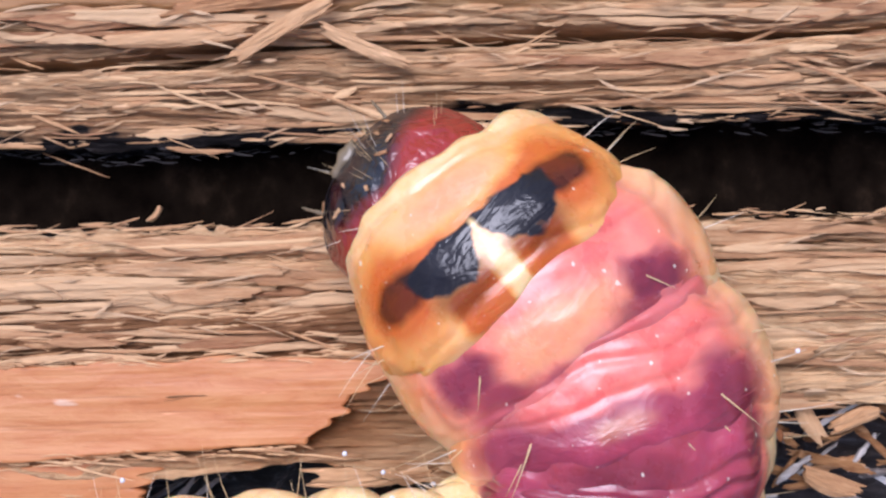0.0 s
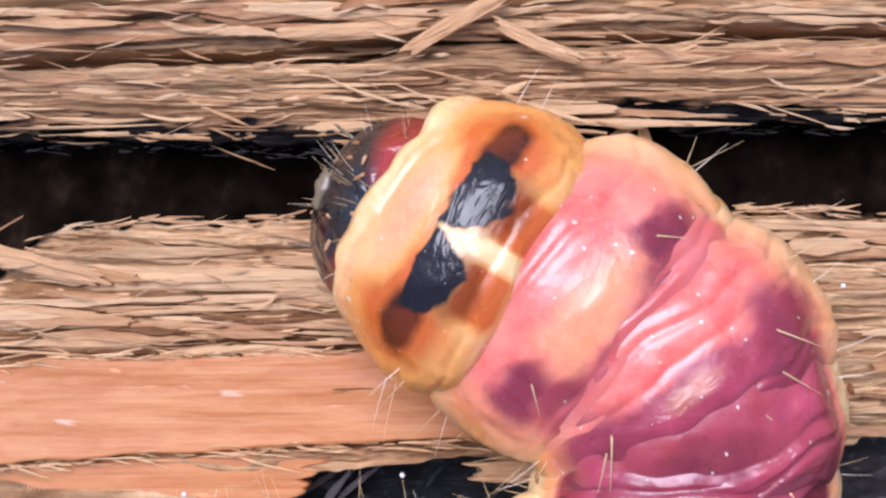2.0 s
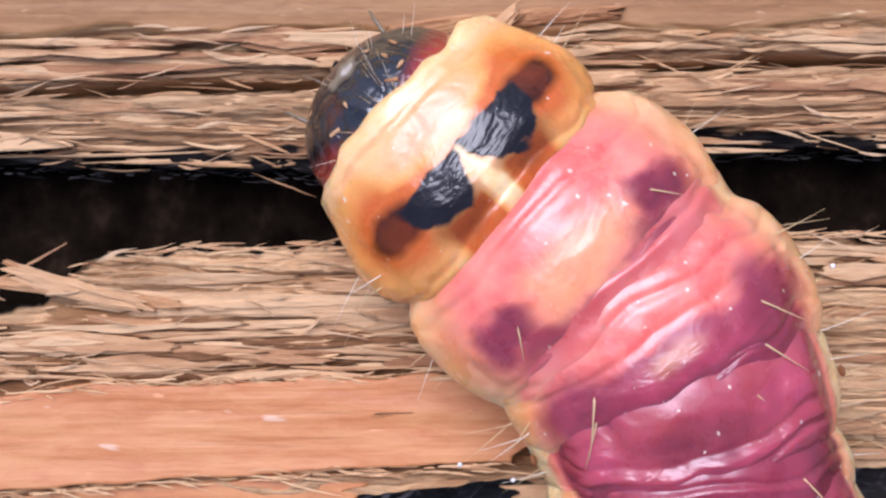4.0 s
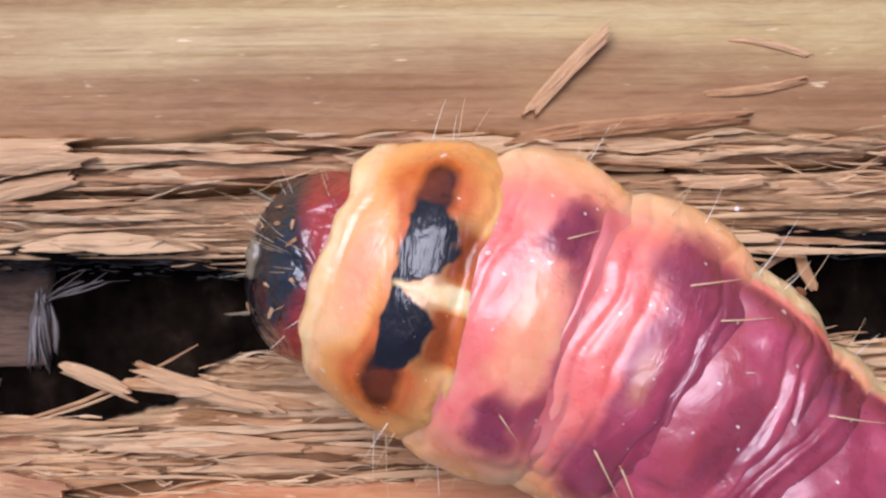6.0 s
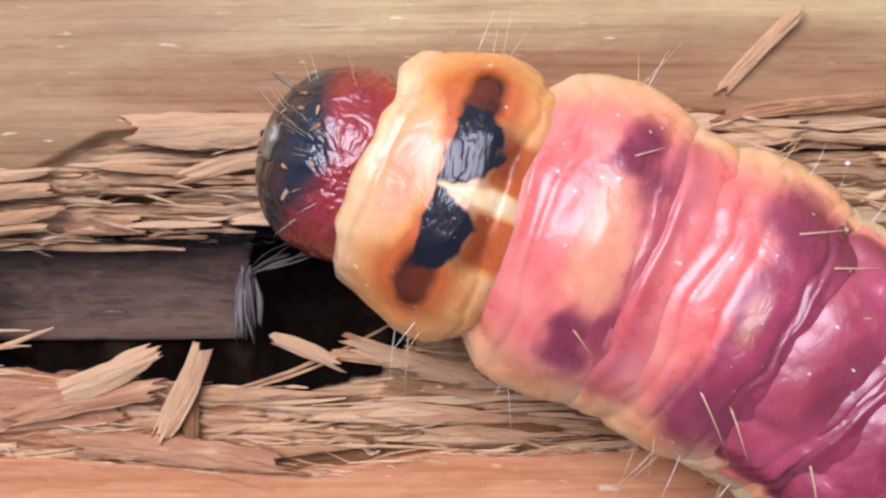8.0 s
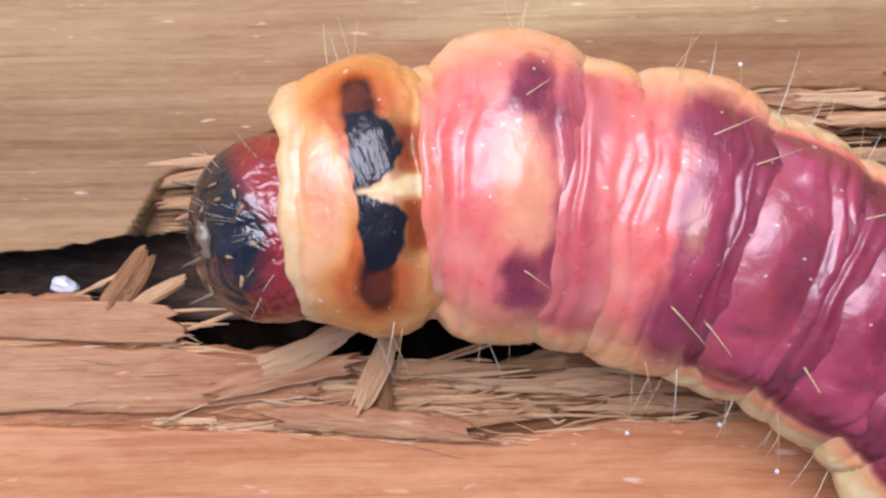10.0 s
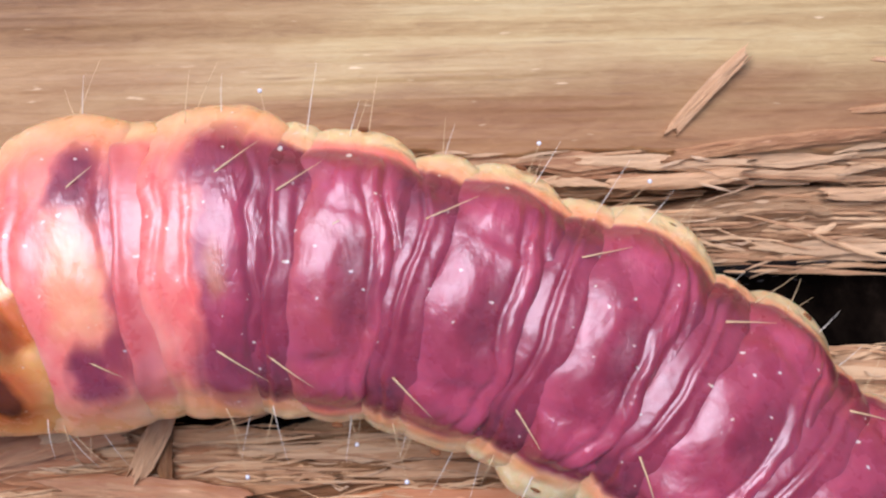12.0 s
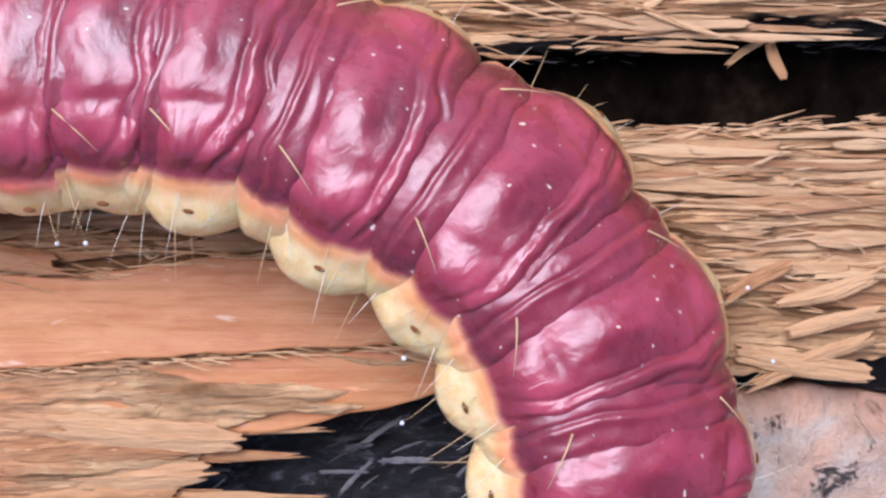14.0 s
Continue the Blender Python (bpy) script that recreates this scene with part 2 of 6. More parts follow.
MAT_HAIR = plain("hair", (0.72, 0.50, 0.25), 0.35)
MAT_HAIR_PALE = plain("hair_pale", (0.85, 0.75, 0.58), 0.35)
MAT_SPIRACLE = plain("spiracle_brown", (0.22, 0.085, 0.032), 0.75, 0.15)
MAT_CLYPEUS = plain("clypeus_horn", (0.20, 0.15, 0.09), 0.25)
MAT_JAW = plain("jaw_black", (0.012, 0.009, 0.009), 0.25)
MAT_CRUMB = plain("white_crumb", (0.82, 0.83, 0.85), 0.35)
MAT_WEB = plain("web_grey", (0.11, 0.085, 0.07), 0.5)
MAT_GREY = wood("wood_grey_shred", (0.16, 0.13, 0.11), (0.36, 0.31, 0.27), (0.62, 0.57, 0.52), 0.7, 1.0, 0.6, 90, True)
MAT_SOOT = wood("wood_soot_shred", (0.020, 0.020, 0.022), (0.070, 0.066, 0.068), (0.19, 0.18, 0.18), 0.8, 1.0, 0.6, 90, True)


def weathered():
    """Peach-coloured old wood, bleached grey in places, with blotches of soot."""
    m = Nodes("wood_weathered")
    a = m.noise(m.coords(160, 160, 160), 1.0, 4, 0.6, 0.5)
    b = m.noise(m.coords(420, 330, 400), 1.0, 6, 0.72, 0.8)
    c = m.noise(m.coords(1300, 900, 1200), 1.0, 4, 0.6)
    col = m.ramp(a, [(0.40, (0.56, 0.31, 0.19)), (0.52, (0.60, 0.39, 0.27)), (0.62, (0.52, 0.45, 0.37))])
    col = m.mix(m.grey(c, 0.35, 0.7, 0, 0.45), col, (0.30, 0.18, 0.12))
    col = m.mix(m.grey(b, 0.56, 0.63, 0, 0.95), col, (0.022, 0.018, 0.018))
    m.set(Base_Color=col, Roughness=0.7, Specular_IOR_Level=0.3)
    m.bump(m.math("ADD", b, m.math("MULTIPLY", c, 0.5)), 0.9, 0.0008)
    return m.mat


MAT_BLOCK = weathered()


# ---- helpers for meshes ----
def mesh(name, verts, faces, material, smooth=True, masks=None):
    me = bpy.data.meshes.new(name)
    me.from_pydata(np.asarray(verts, dtype=float) * MM, [], faces)
    me.materials.append(material)
    if smooth:
        me.polygons.foreach_set("use_smooth", np.ones(len(me.polygons), dtype=bool))
    for key, vals in (masks or {}).items():
        a = me.attributes.new(key, "FLOAT", "POINT")
        a.data.foreach_set("value", np.asarray(vals, dtype=np.float32).ravel())
    me.update()
    return me


def part(name, me, parent, label=""):
    """Links a mesh as one object under a thing or a part."""
    ob = new(name, me)
    ob.parent = parent
    return tagged(ob, label)


TABLE = np.random.RandomState(11).rand(256, 256)


def vnoise(x, y, seed=0):
    """Smooth value noise, 0 to 1."""
    x, y = np.asarray(x, dtype=float) + seed * 37.7, np.asarray(y, dtype=float) + seed * 91.3
    i, j = np.floor(x).astype(int), np.floor(y).astype(int)
    u, v = x - i, y - j
    u, v = u * u * (3 - 2 * u), v * v * (3 - 2 * v)
    g = lambda a, b: TABLE[a % 256, b % 256]
    return (g(i, j) * (1 - u) + g(i + 1, j) * u) * (1 - v) + (g(i, j + 1) * (1 - u) + g(i + 1, j + 1) * u) * v


def fbm(x, y, octaves=4, seed=0):
    s, a, tot = 0, 1.0, 0
    for o in range(octaves):
        s = s + a * vnoise(x * 2 ** o, y * 2 ** o, seed + o)
        tot += a
        a *= 0.5
    return s / tot


def step(a, b, x):
    t = np.clip((x - a) / (b - a), 0, 1)
    return t * t * (3 - 2 * t)


def ridged(x, y, octaves, seed):
    """Noise with rounded crests and sharp valleys, 0 to 1."""
    tot, amp, out = 0.0, 1.0, 0.0
    for o in range(octaves):
        out = out + amp * (1 - np.abs(2 * vnoise(x * 1.7 ** o, y * 2.1 ** o, seed + o) - 1))
        tot += amp
        amp *= 0.55
    return out / tot


def layers(x, y, seed=0):
    """Torn wood along x: soft terraces with ragged ends, wavy bundles of fibre and fine strands on them (mm of height)."""
    yy = y + 1.5 * (fbm(x / 15, y / 5, 3, seed + 5) - 0.5) + 0.7 * (fbm(x / 3.5, y / 1.4, 3, seed + 6) - 0.5)
    t = fbm(x / 20, yy / 1.5, 3, seed) * 6
    terrace = np.floor(t) + step(0.55, 0.98, t - np.floor(t))
    t2 = fbm(x / 7, yy / 0.6, 3, seed + 9) * 5
    small = np.floor(t2) + step(0.6, 0.97, t2 - np.floor(t2))
    bundle = ridged(x / 9, yy / 0.62, 2, seed + 13)
    strands = ridged(x / 4.0 + 1.5 * fbm(x / 5, yy / 0.8, 2, seed + 4), yy / 0.24, 3, seed + 3)
    snapped = step(0.50, 0.56, vnoise(x / 2.2, yy / 0.34, seed + 17)) * step(0.5, 0.7, fbm(x / 6, yy / 2, 2, seed + 18))
    return (terrace - 3.0) * 0.30 + (small - 2.5) * 0.13 + (bundle - 0.6) * 0.34 + (strands - 0.6) * 0.30 + (snapped - 0.3) * 0.16


def grid_faces(nu, nv):
    i = np.arange(nu - 1)[:, None] * nv + np.arange(nv - 1)[None, :]
    return np.stack([i, i + nv, i + nv + 1, i + 1], -1).reshape(-1, 4).tolist()


def line(x, xs, ys):
    return np.interp(x, xs, ys)


XS = np.concatenate([np.linspace(-75, -40, 10)[:-1], np.arange(-40, 44, 0.17), np.linspace(44, 75, 10)])


# ---- the split log: two halves with a charred gap between them ----
def gap_top(x):
    e = line(x, [-60, -34, -26, -22, -10, 0, 9, 16, 20, 34, 60], [-0.4, -0.15, 0.7, 1.2, 1.35, 1.1, 0.95, 1.5, 1.85, 1.85, 1.9])
    return e + (fbm(x / 1.6, x * 0 + 2.5, 3, 3) - 0.5) * 0.6 + (vnoise(x / 0.35, x * 0, 8) - 0.5) * 0.22


def planed_edge(x):
    e = line(x, [-60, -28, -24.5, -20, -18, -10, -4, 8, 16, 19, 30, 60], [-6, -3, 3.0, 5.0, 6.2, 6.9, 6.8, 6.8, 6.9, 7.2, 7.0, 7.0])
    return e + (fbm(x / 3.5, x * 0 + 7.5, 3, 4) - 0.5) * 1.3


def gap_bottom(x):
    e = line(x, [-60, -34, -27, -24, -21, -17, -13, -9, -6, -4, 0, 10, 27, 40, 60], [-1.6, -1.75, -2.1, -3.9, -4.6, -4.9, -5.3, -5.4, -4.6, -2.7, -2.5, -2.6, -2.1, -2.4, -2.4])
    return e + (fbm(x / 1.3, x * 0 + 4.5, 3, 13) - 0.5) * 0.8 + (vnoise(x / 0.3, x * 0, 18) - 0.5) * 0.3


def log_end(x):
    """The far edge of the lower half."""
    e = line(x, [-60, -10, -6, -3, 4.5, 7, 12, 17, 19, 24, 30, 36, 60], [-24, -23, -20, -15.8, -15.0, -13.5, -12.6, -12.8, -13.5, -13.6, -12.5, -10.5, -11])
    return e + (fbm(x / 2.0, x * 0 + 9.5, 3, 23) - 0.5) * 1.6


def crack_line(x):
    """The long dark split that runs through the torn fibres of the upper half."""
    return line(x, [-40, -18, -12, -4, 7, 10, 14, 33, 50], [0, 3.3, 4.1, 4.6, 4.7, 4.9, 5.3, 5.6, 5.6]) + (fbm(x / 5, x * 0, 2, 44) - 0.5) * 0.5


def upper_rough(x, y, edge):
    """Height of the torn part of the upper half."""
    depth = np.clip((y - edge) / 5.5, 0, 1)
    rough = -1.9 + 1.5 * depth ** 0.7 + layers(x, y, 1) * (0.55 + 0.45 * np.clip((y - edge) / 1.0, 0, 1))
    width = 0.10 + 0.9 * np.clip(fbm(x / 4, x * 0 + 3, 3, 45) - 0.4, 0, 1)
    return rough - 2.4 * np.exp(-((y - crack_line(x)) / np.maximum(width, 0.05)) ** 2) * step(-22, -17, x)


def lower_red(x, y):
    """1 where the lower half is split clean and reddish."""
    return step(-9, -15, x + (fbm(x / 4, y / 1.5, 2, 71) - 0.5) * 6)


def lower_rough(x, y, edge):
    """Height of the lower half."""
    red = lower_red(x, y)
    z = -1.7 + 0.6 * np.clip((edge - y) / 2.0, 0, 1) + layers(x, y, 2)
    return z * (1 - 0.55 * red) - 0.5 * red


def half_log(name, upper):
    edge = gap_top(XS) if upper else gap_bottom(XS)
    far = np.full_like(XS, 15.5) if upper else log_end(XS)
    n_top = 320
    v = np.linspace(0, 1, n_top)
    rows = []
    # walls of the gap: full char mask, which also darkens them for the depth
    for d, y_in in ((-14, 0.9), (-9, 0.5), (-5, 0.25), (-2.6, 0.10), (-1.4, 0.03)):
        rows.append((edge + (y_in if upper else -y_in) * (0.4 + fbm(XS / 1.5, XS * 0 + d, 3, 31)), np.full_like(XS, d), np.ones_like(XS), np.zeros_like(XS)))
    pad = np.pad(edge, 12, mode="edge")
    even = np.convolve(pad, np.ones(25) / 25, mode="valid")
    for k in v:
        rows.append((even + (far - even) * k + (edge - even) * max(0.0, 1 - 9 * k), None, None, None))
    if upper:
        for yy in (18, 22, 30, 45):
            rows.append((np.full_like(XS, yy), np.full_like(XS, -0.15 - (yy - 15) * 0.02), np.zeros_like(XS), np.ones_like(XS)))
    else:
        for d in (-2.8, -4.5, -7.5):
            rows.append((far + 0.15, np.full_like(XS, d), np.full_like(XS, 0.4), np.zeros_like(XS)))
    X, Y, Z, C, P, R, U = [], [], [], [], [], [], []
    for y, z, c, p in rows:
        um = np.zeros_like(XS)
        if z is None:
            if upper:
                pl = step(-0.25, 0.25, y - planed_edge(XS))
                rough = upper_rough(XS, y, edge)
                face = -0.15 + (fbm(XS / 30, y / 5, 2, 51) - 0.5) * 0.5 + (fbm(XS / 8, y / 0.25, 2, 52) - 0.5) * 0.06
                z = rough * (1 - pl) + face * pl
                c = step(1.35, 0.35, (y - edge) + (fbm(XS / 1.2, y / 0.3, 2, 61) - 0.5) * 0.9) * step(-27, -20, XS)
                p, r = pl, np.zeros_like(XS)
                um = pl * step(-2, -17, XS + (fbm(XS / 9, y / 2.5, 3, 77) - 0.5) * 16) * 0.72 + (1 - pl) * step(0.46, 0.62, fbm(XS / 11, y / 1.3, 3, 78)) * 0.5
                um = np.maximum(um, (1 - pl) * step(3.4, 2.4, (y - edge) + (fbm(XS / 7, y / 0.8, 3, 88) - 0.5) * 1.6) * 0.5)
                # brown band along the planed edge: the caterpillar's soft shade painted into the wood
                body_shade = pl * step(5.0, 1.4, (y - planed_edge(XS)) + (fbm(XS / 11, y / 1.5, 3, 87) - 0.5) * 3.4) * step(-23, -17, XS) * 0.92
                um = np.maximum(um, body_shade)
            else:
                z, red = lower_rough(XS, y, edge), lower_red(XS, y)
                c = step(0.35, 0.0, (edge - y)) * 0.5
                p, r = np.zeros_like(XS), red
                # umber patches, and a strip below the gap with the body's shade painted in
                um = np.maximum(step(0.5, 0.68, fbm(XS / 8, y / 1.1, 3, 79)) * 0.55, 0.95 * step(-15, -9, XS) * step(24, 16, XS) * step(-4.6, -5.6, y + (fbm(XS / 5, y, 2, 80) - 0.5) * 2) * step(-13.2, -11.8, y)) * (1 - 0.5 * red)
        else:
            r = np.zeros_like(XS)
        X.append(XS), Y.append(y), Z.append(z), C.append(c), P.append(p), R.append(r), U.append(um)
    V = np.stack([np.array(X), np.array(Y), np.array(Z)], -1)
    faces = grid_faces(V.shape[0], V.shape[1])
    if upper:
        faces = [f[::-1] for f in faces]
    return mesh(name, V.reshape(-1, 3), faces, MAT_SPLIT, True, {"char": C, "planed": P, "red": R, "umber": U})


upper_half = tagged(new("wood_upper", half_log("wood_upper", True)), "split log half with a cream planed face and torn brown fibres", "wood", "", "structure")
lower_half = tagged(new("wood_lower", half_log("wood_lower", False)), "split log half of torn orange-brown fibres beside a dark gap", "wood", "", "structure")


def sheet(name, x0, x1, y0, y1, z, nx, ny, mat, amp, fx, fy, seed, far=0.0):
    xs, ys = np.linspace(x0, x1, nx), np.linspace(y0, y1, ny)
    if far:
        xs = np.concatenate([[-far, -far * 0.7], xs, [far * 0.7, far]])
        ys = np.concatenate([[-far, -far * 0.7], ys, [far * 0.7, far]])
    X, Y = np.meshgrid(xs, ys, indexing="ij")
    Z = z + (fbm(X / fx, Y / fy, 4, seed) - 0.5) * amp
    return mesh(name, np.stack([X, Y, Z], -1).reshape(-1, 3), grid_faces(len(xs), len(ys)), mat)


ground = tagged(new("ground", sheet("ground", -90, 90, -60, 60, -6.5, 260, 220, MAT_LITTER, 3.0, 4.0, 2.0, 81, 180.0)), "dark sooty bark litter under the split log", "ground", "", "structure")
# floor of the gap, its near-black colour stands in for the shade down there
gap_floor = tagged(new("gap_floor", sheet("gap_floor", -74, 74, -7, 4, -4.7, 200, 30, MAT_CHAR_SHADE, 0.6, 5.0, 2.0, 82)), "charred floor of the gap in the log, coloured black for the gap's shade", "wood", "", "structure")


# ---- pieces of wood ----
def plank(points_top, points_bottom, z, thick, mat, name, seed=0, ragged=0.18, nx=160, ny=26, tilt=0.0):
    """A slab between two edge lines (x, y), with a thickness and ragged ends."""
    (xa, ya), (xb, yb) = points_top, points_bottom
    x0, x1 = min(xa[0], xb[0]), max(xa[-1], xb[-1])
    us = np.linspace(0, 1, nx)
    V, rows = [], []
    for k in np.linspace(0, 1, ny):
        lo = xa[0] + (xb[0] - xa[0]) * k + (vnoise(k * 9, 0, seed) - 0.5) * 3.0 * ragged * 4
        hi = xa[-1] + (xb[-1] - xa[-1]) * k + (fbm(k * 7, 0, 2, seed + 1) - 0.5) * 4.0 * ragged * 4
        x = lo + (hi - lo) * us
        top = line(x, xa, ya) + (fbm(x / 2.2, x * 0, 3, seed + 2) - 0.5) * ragged * 2.4
        bot = line(x, xb, yb) + (fbm(x / 2.2, x * 0, 3, seed + 3) - 0.5) * ragged * 2.4
        y = top + (bot - top) * k
        zz = z + tilt * k + (fbm(x / 12, y / 1.5, 3, seed + 4) - 0.5) * 0.35 + (fbm(x / 5, y / 0.2, 2, seed + 6) - 0.5) * 0.07
        rows.append(np.stack([x, y, zz], -1))
    up = np.array(rows)
    low = up.copy()
    low[..., 2] -= thick
    low[..., 1] += 0
    n = up.shape[0] * up.shape[1]
    faces = [f[::-1] for f in grid_faces(up.shape[0], up.shape[1])]
    faces = [f[::-1] for f in faces]
    a = np.arange(n).reshape(up.shape[:2])
    ring = np.concatenate([a[0, :-1], a[:-1, -1], a[-1, :0:-1], a[:0:-1, 0]])
    faces += [[int(p), int(q), int(q + n), int(p + n)] for p, q in zip(ring, np.roll(ring, -1))]
    faces += [[i + n for i in f[::-1]] for f in grid_faces(up.shape[0], up.shape[1])]
    me = mesh(name, np.concatenate([up.reshape(-1, 3), low.reshape(-1, 3)]), faces, mat)
    bm = bmesh.new()
    bm.from_mesh(me)
    bmesh.ops.recalc_face_normals(bm, faces=bm.faces)
    bm.to_mesh(me)
    bm.free()
    return me


slab = tagged(new("wood_slab", plank(([-60, -34, -20, -10, -4, 8, 15.3, 18.9], [-7.6, -7.9, -8.4, -9.2, -8.4, -8.1, -8.0, -8.3]),
                                     ([-60, -20, -12, 0, 4.9, 13.7, 14.2], [-12.6, -13.2, -13.2, -12.4, -12.1, -11.8, -11.8]), -0.55, 1.1, MAT_SLAB, "wood_slab", 101, 0.16, 420, 34)),
              "smooth orange-red slab of split wood with a broken end", "wood slab")
slab_low = tagged(new("wood_slab", plank(([-60, -13, 0, 5.0, 7.6], [-13.3, -13.6, -12.7, -12.4, -12.4]), ([-60, -13, -1.5, 4.9, 7.2], [-15.6, -15.6, -16.4, -15.0, -14.2]), -1.1, 1.2, MAT_SLAB, "wood_slab", 121, 0.2, 300, 20)),
                  "lower orange-red slab of split wood under a crack", "wood slab")
sheet_a = tagged(new("wood_sheet", plank(([-70, -34, -26, -24.2], [-1.9, -1.95, -2.3, -2.6]), ([-70, -34, -26, -23.6], [-3.6, -3.8, -4.2, -4.3]), -0.55, 0.9, MAT_SHEET, "wood_sheet", 151, 0.10, 300, 16)),
                 "reddish strip of split wood with a broken end beside the gap", "wood sheet")
sheet_b = tagged(new("wood_sheet", plank(([-70, -34, -24, -18.5], [-3.9, -4.1, -4.6, -5.5]), ([-70, -34, -24, -17.0], [-7.0, -7.3, -7.5, -6.7]), -0.75, 0.9, MAT_SHEET, "wood_sheet", 161, 0.14, 300, 22)),
                 "reddish sheet of split wood beside the gap", "wood sheet")
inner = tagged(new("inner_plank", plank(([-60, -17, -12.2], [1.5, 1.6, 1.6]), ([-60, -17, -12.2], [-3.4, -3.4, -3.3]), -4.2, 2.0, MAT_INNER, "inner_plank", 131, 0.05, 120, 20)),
               "dark brown plank lying inside the gap", "wood")
pale_block = tagged(new("wood_block", plank(([20.5, 24, 30], [-14.7, -14.4, -14.9]), ([20.5, 24, 30], [-26, -26, -26]), -2.4, 3.0, MAT_BLOCK, "wood_block", 141, 0.2, 90, 50)),
                    "weathered grey-pink wood block with sooty edges", "wood")


def sliver(p, q, w, h=0.22, sag=0.0, seed=0, bent=0.0, point=0.0, n=11):
    """Verts and faces of a torn sliver from p to q (x, y, z in mm), w wide, with forked ragged ends."""
    r = np.random.RandomState(seed)
    p, q = np.array(p, dtype=float), np.array(q, dtype=float)
    d = q - p
    L = np.linalg.norm(d)
    d /= L
    side = np.cross((0, 0, 1), d)
    side /= np.linalg.norm(side) + 1e-9
    up = np.cross(d, side)
    m = 5
    cut0, cut1 = r.uniform(-0.5, 0.5, m) * min(w * 1.6, L * 0.22), r.uniform(-0.5, 0.5, m) * min(w * 2.2, L * 0.3)
    V = []
    for i in range(n):
        u = i / (n - 1)
        wide = w * 0.5 * (0.72 + 0.28 * math.sin(math.pi * min(1, 0.15 + u))) * (1 + r.uniform(-0.28, 0.28)) * (1 - point + point * math.sin(math.pi * (0.04 + 0.92 * u)) ** 0.6)
        for j in range(m):
            s = -1 + 2 * j / (m - 1)
            a = u * L + (1 - u) ** 3 * cut0[j] + u ** 3 * cut1[j]
            c = p + d * a + side * (wide * s + bent * math.sin(math.pi * u)) + up * (sag * math.sin(math.pi * u) + h * (1 - s * s) * 0.4 + r.uniform(-1, 1) * h * 0.12)
            V.append(c)
    k = len(V)
    V += [v - up * h * (0.7 + 0.3 * r.rand()) for v in V]
    F = []
    idx = lambda i, j, b=0: i * m + j + b * k
    for i in range(n - 1):
        for j in range(m - 1):
            F.append((idx(i, j), idx(i + 1, j), idx(i + 1, j + 1), idx(i, j + 1)))
            F.append((idx(i, j, 1), idx(i, j + 1, 1), idx(i + 1, j + 1, 1), idx(i + 1, j, 1)))
        F.append((idx(i, 0), idx(i, 0, 1), idx(i + 1, 0, 1), idx(i + 1, 0)))
        F.append((idx(i, m - 1), idx(i + 1, m - 1), idx(i + 1, m - 1, 1), idx(i, m - 1, 1)))
    for j in range(m - 1):
        F.append((idx(0, j), idx(0, j + 1), idx(0, j + 1, 1), idx(0, j, 1)))
        F.append((idx(n - 1, j), idx(n - 1, j, 1), idx(n - 1, j + 1, 1), idx(n - 1, j + 1)))
    return V, F


def joined(name, pieces, mat, smooth=False):
    V, F = [], []
    for v, f in pieces:
        b = len(V)
        V += list(v)
        F += [tuple(i + b for i in g) for g in f]
    return mesh(name, V, F, mat, smooth)


def fibres(count, seed, x_range, y_lo, y_hi, z_at, mat, name, parent, wide=(0.10, 0.42), lift=0.2):
    """Torn fibre strips lying along the grain, each a piece of its log half."""
    r = np.random.RandomState(seed)
    for i in range(count):
        x = r.uniform(*x_range)
        lo, hi = float(y_lo(np.array(x))), float(y_hi(np.array(x)))
        if hi - lo < 0.2:
            continue
        y = r.uniform(lo, hi)
        if parent is upper_half and abs(y - float(crack_line(np.array(x)))) < 0.45:
            continue
        L = 2.0 + r.gamma(2.0, 2.4)
        a = r.normal(0, 0.035)
        z = float(z_at(x, y)) + r.uniform(-0.1, lift)
        dz = r.normal(0, 0.1) + (r.rand() < 0.12) * r.uniform(0, 0.5)
        w = r.uniform(*wide)
        one = (sliver((x, y, z), (x + L * math.cos(a), y + L * math.sin(a), z + dz), w, r.uniform(0.05, 0.14), r.normal(0, 0.08), seed * 1000 + i, r.normal(0, 0.16), 0.9))
        part(name, joined(name, [one], mat), parent)


fibres(150, 5, (-21, 42), lambda x: gap_top(x) + 0.25, lambda x: planed_edge(x), lambda x, y: -1.9 + 1.5 * np.clip((y - float(gap_top(np.array(x)))) / 5.5, 0, 1) ** 0.7, MAT_FIBRE, "wood_fibre", upper_half)
fibres(130, 6, (-12, 42), lambda x: np.maximum(log_end(x) + 1.0, line(x, [-12, 14, 19, 22, 42], [-8.4, -8.0, -9.5, -12, -12])), lambda x: gap_bottom(x) - 0.25, lambda x, y: -1.2, MAT_FIBRE, "wood_fibre", lower_half)
fibres(16, 7, (-40, -14), lambda x: x * 0 - 8.6, lambda x: np.minimum(gap_bottom(x - 3.5), gap_bottom(x + 3.5)) - 0.6, lambda x, y: -1.0, MAT_CHIP, "wood_fibre", lower_half, (0.15, 0.6), 0.1)
fibres(60, 8, (-18, -8), lambda x: x * 0 - 23, lambda x: line(x, [-16, -3], [-15.8, -16.6]), lambda x, y: -1.6, MAT_CHIP, "wood_fibre", lower_half, (0.2, 0.7), 0.3)

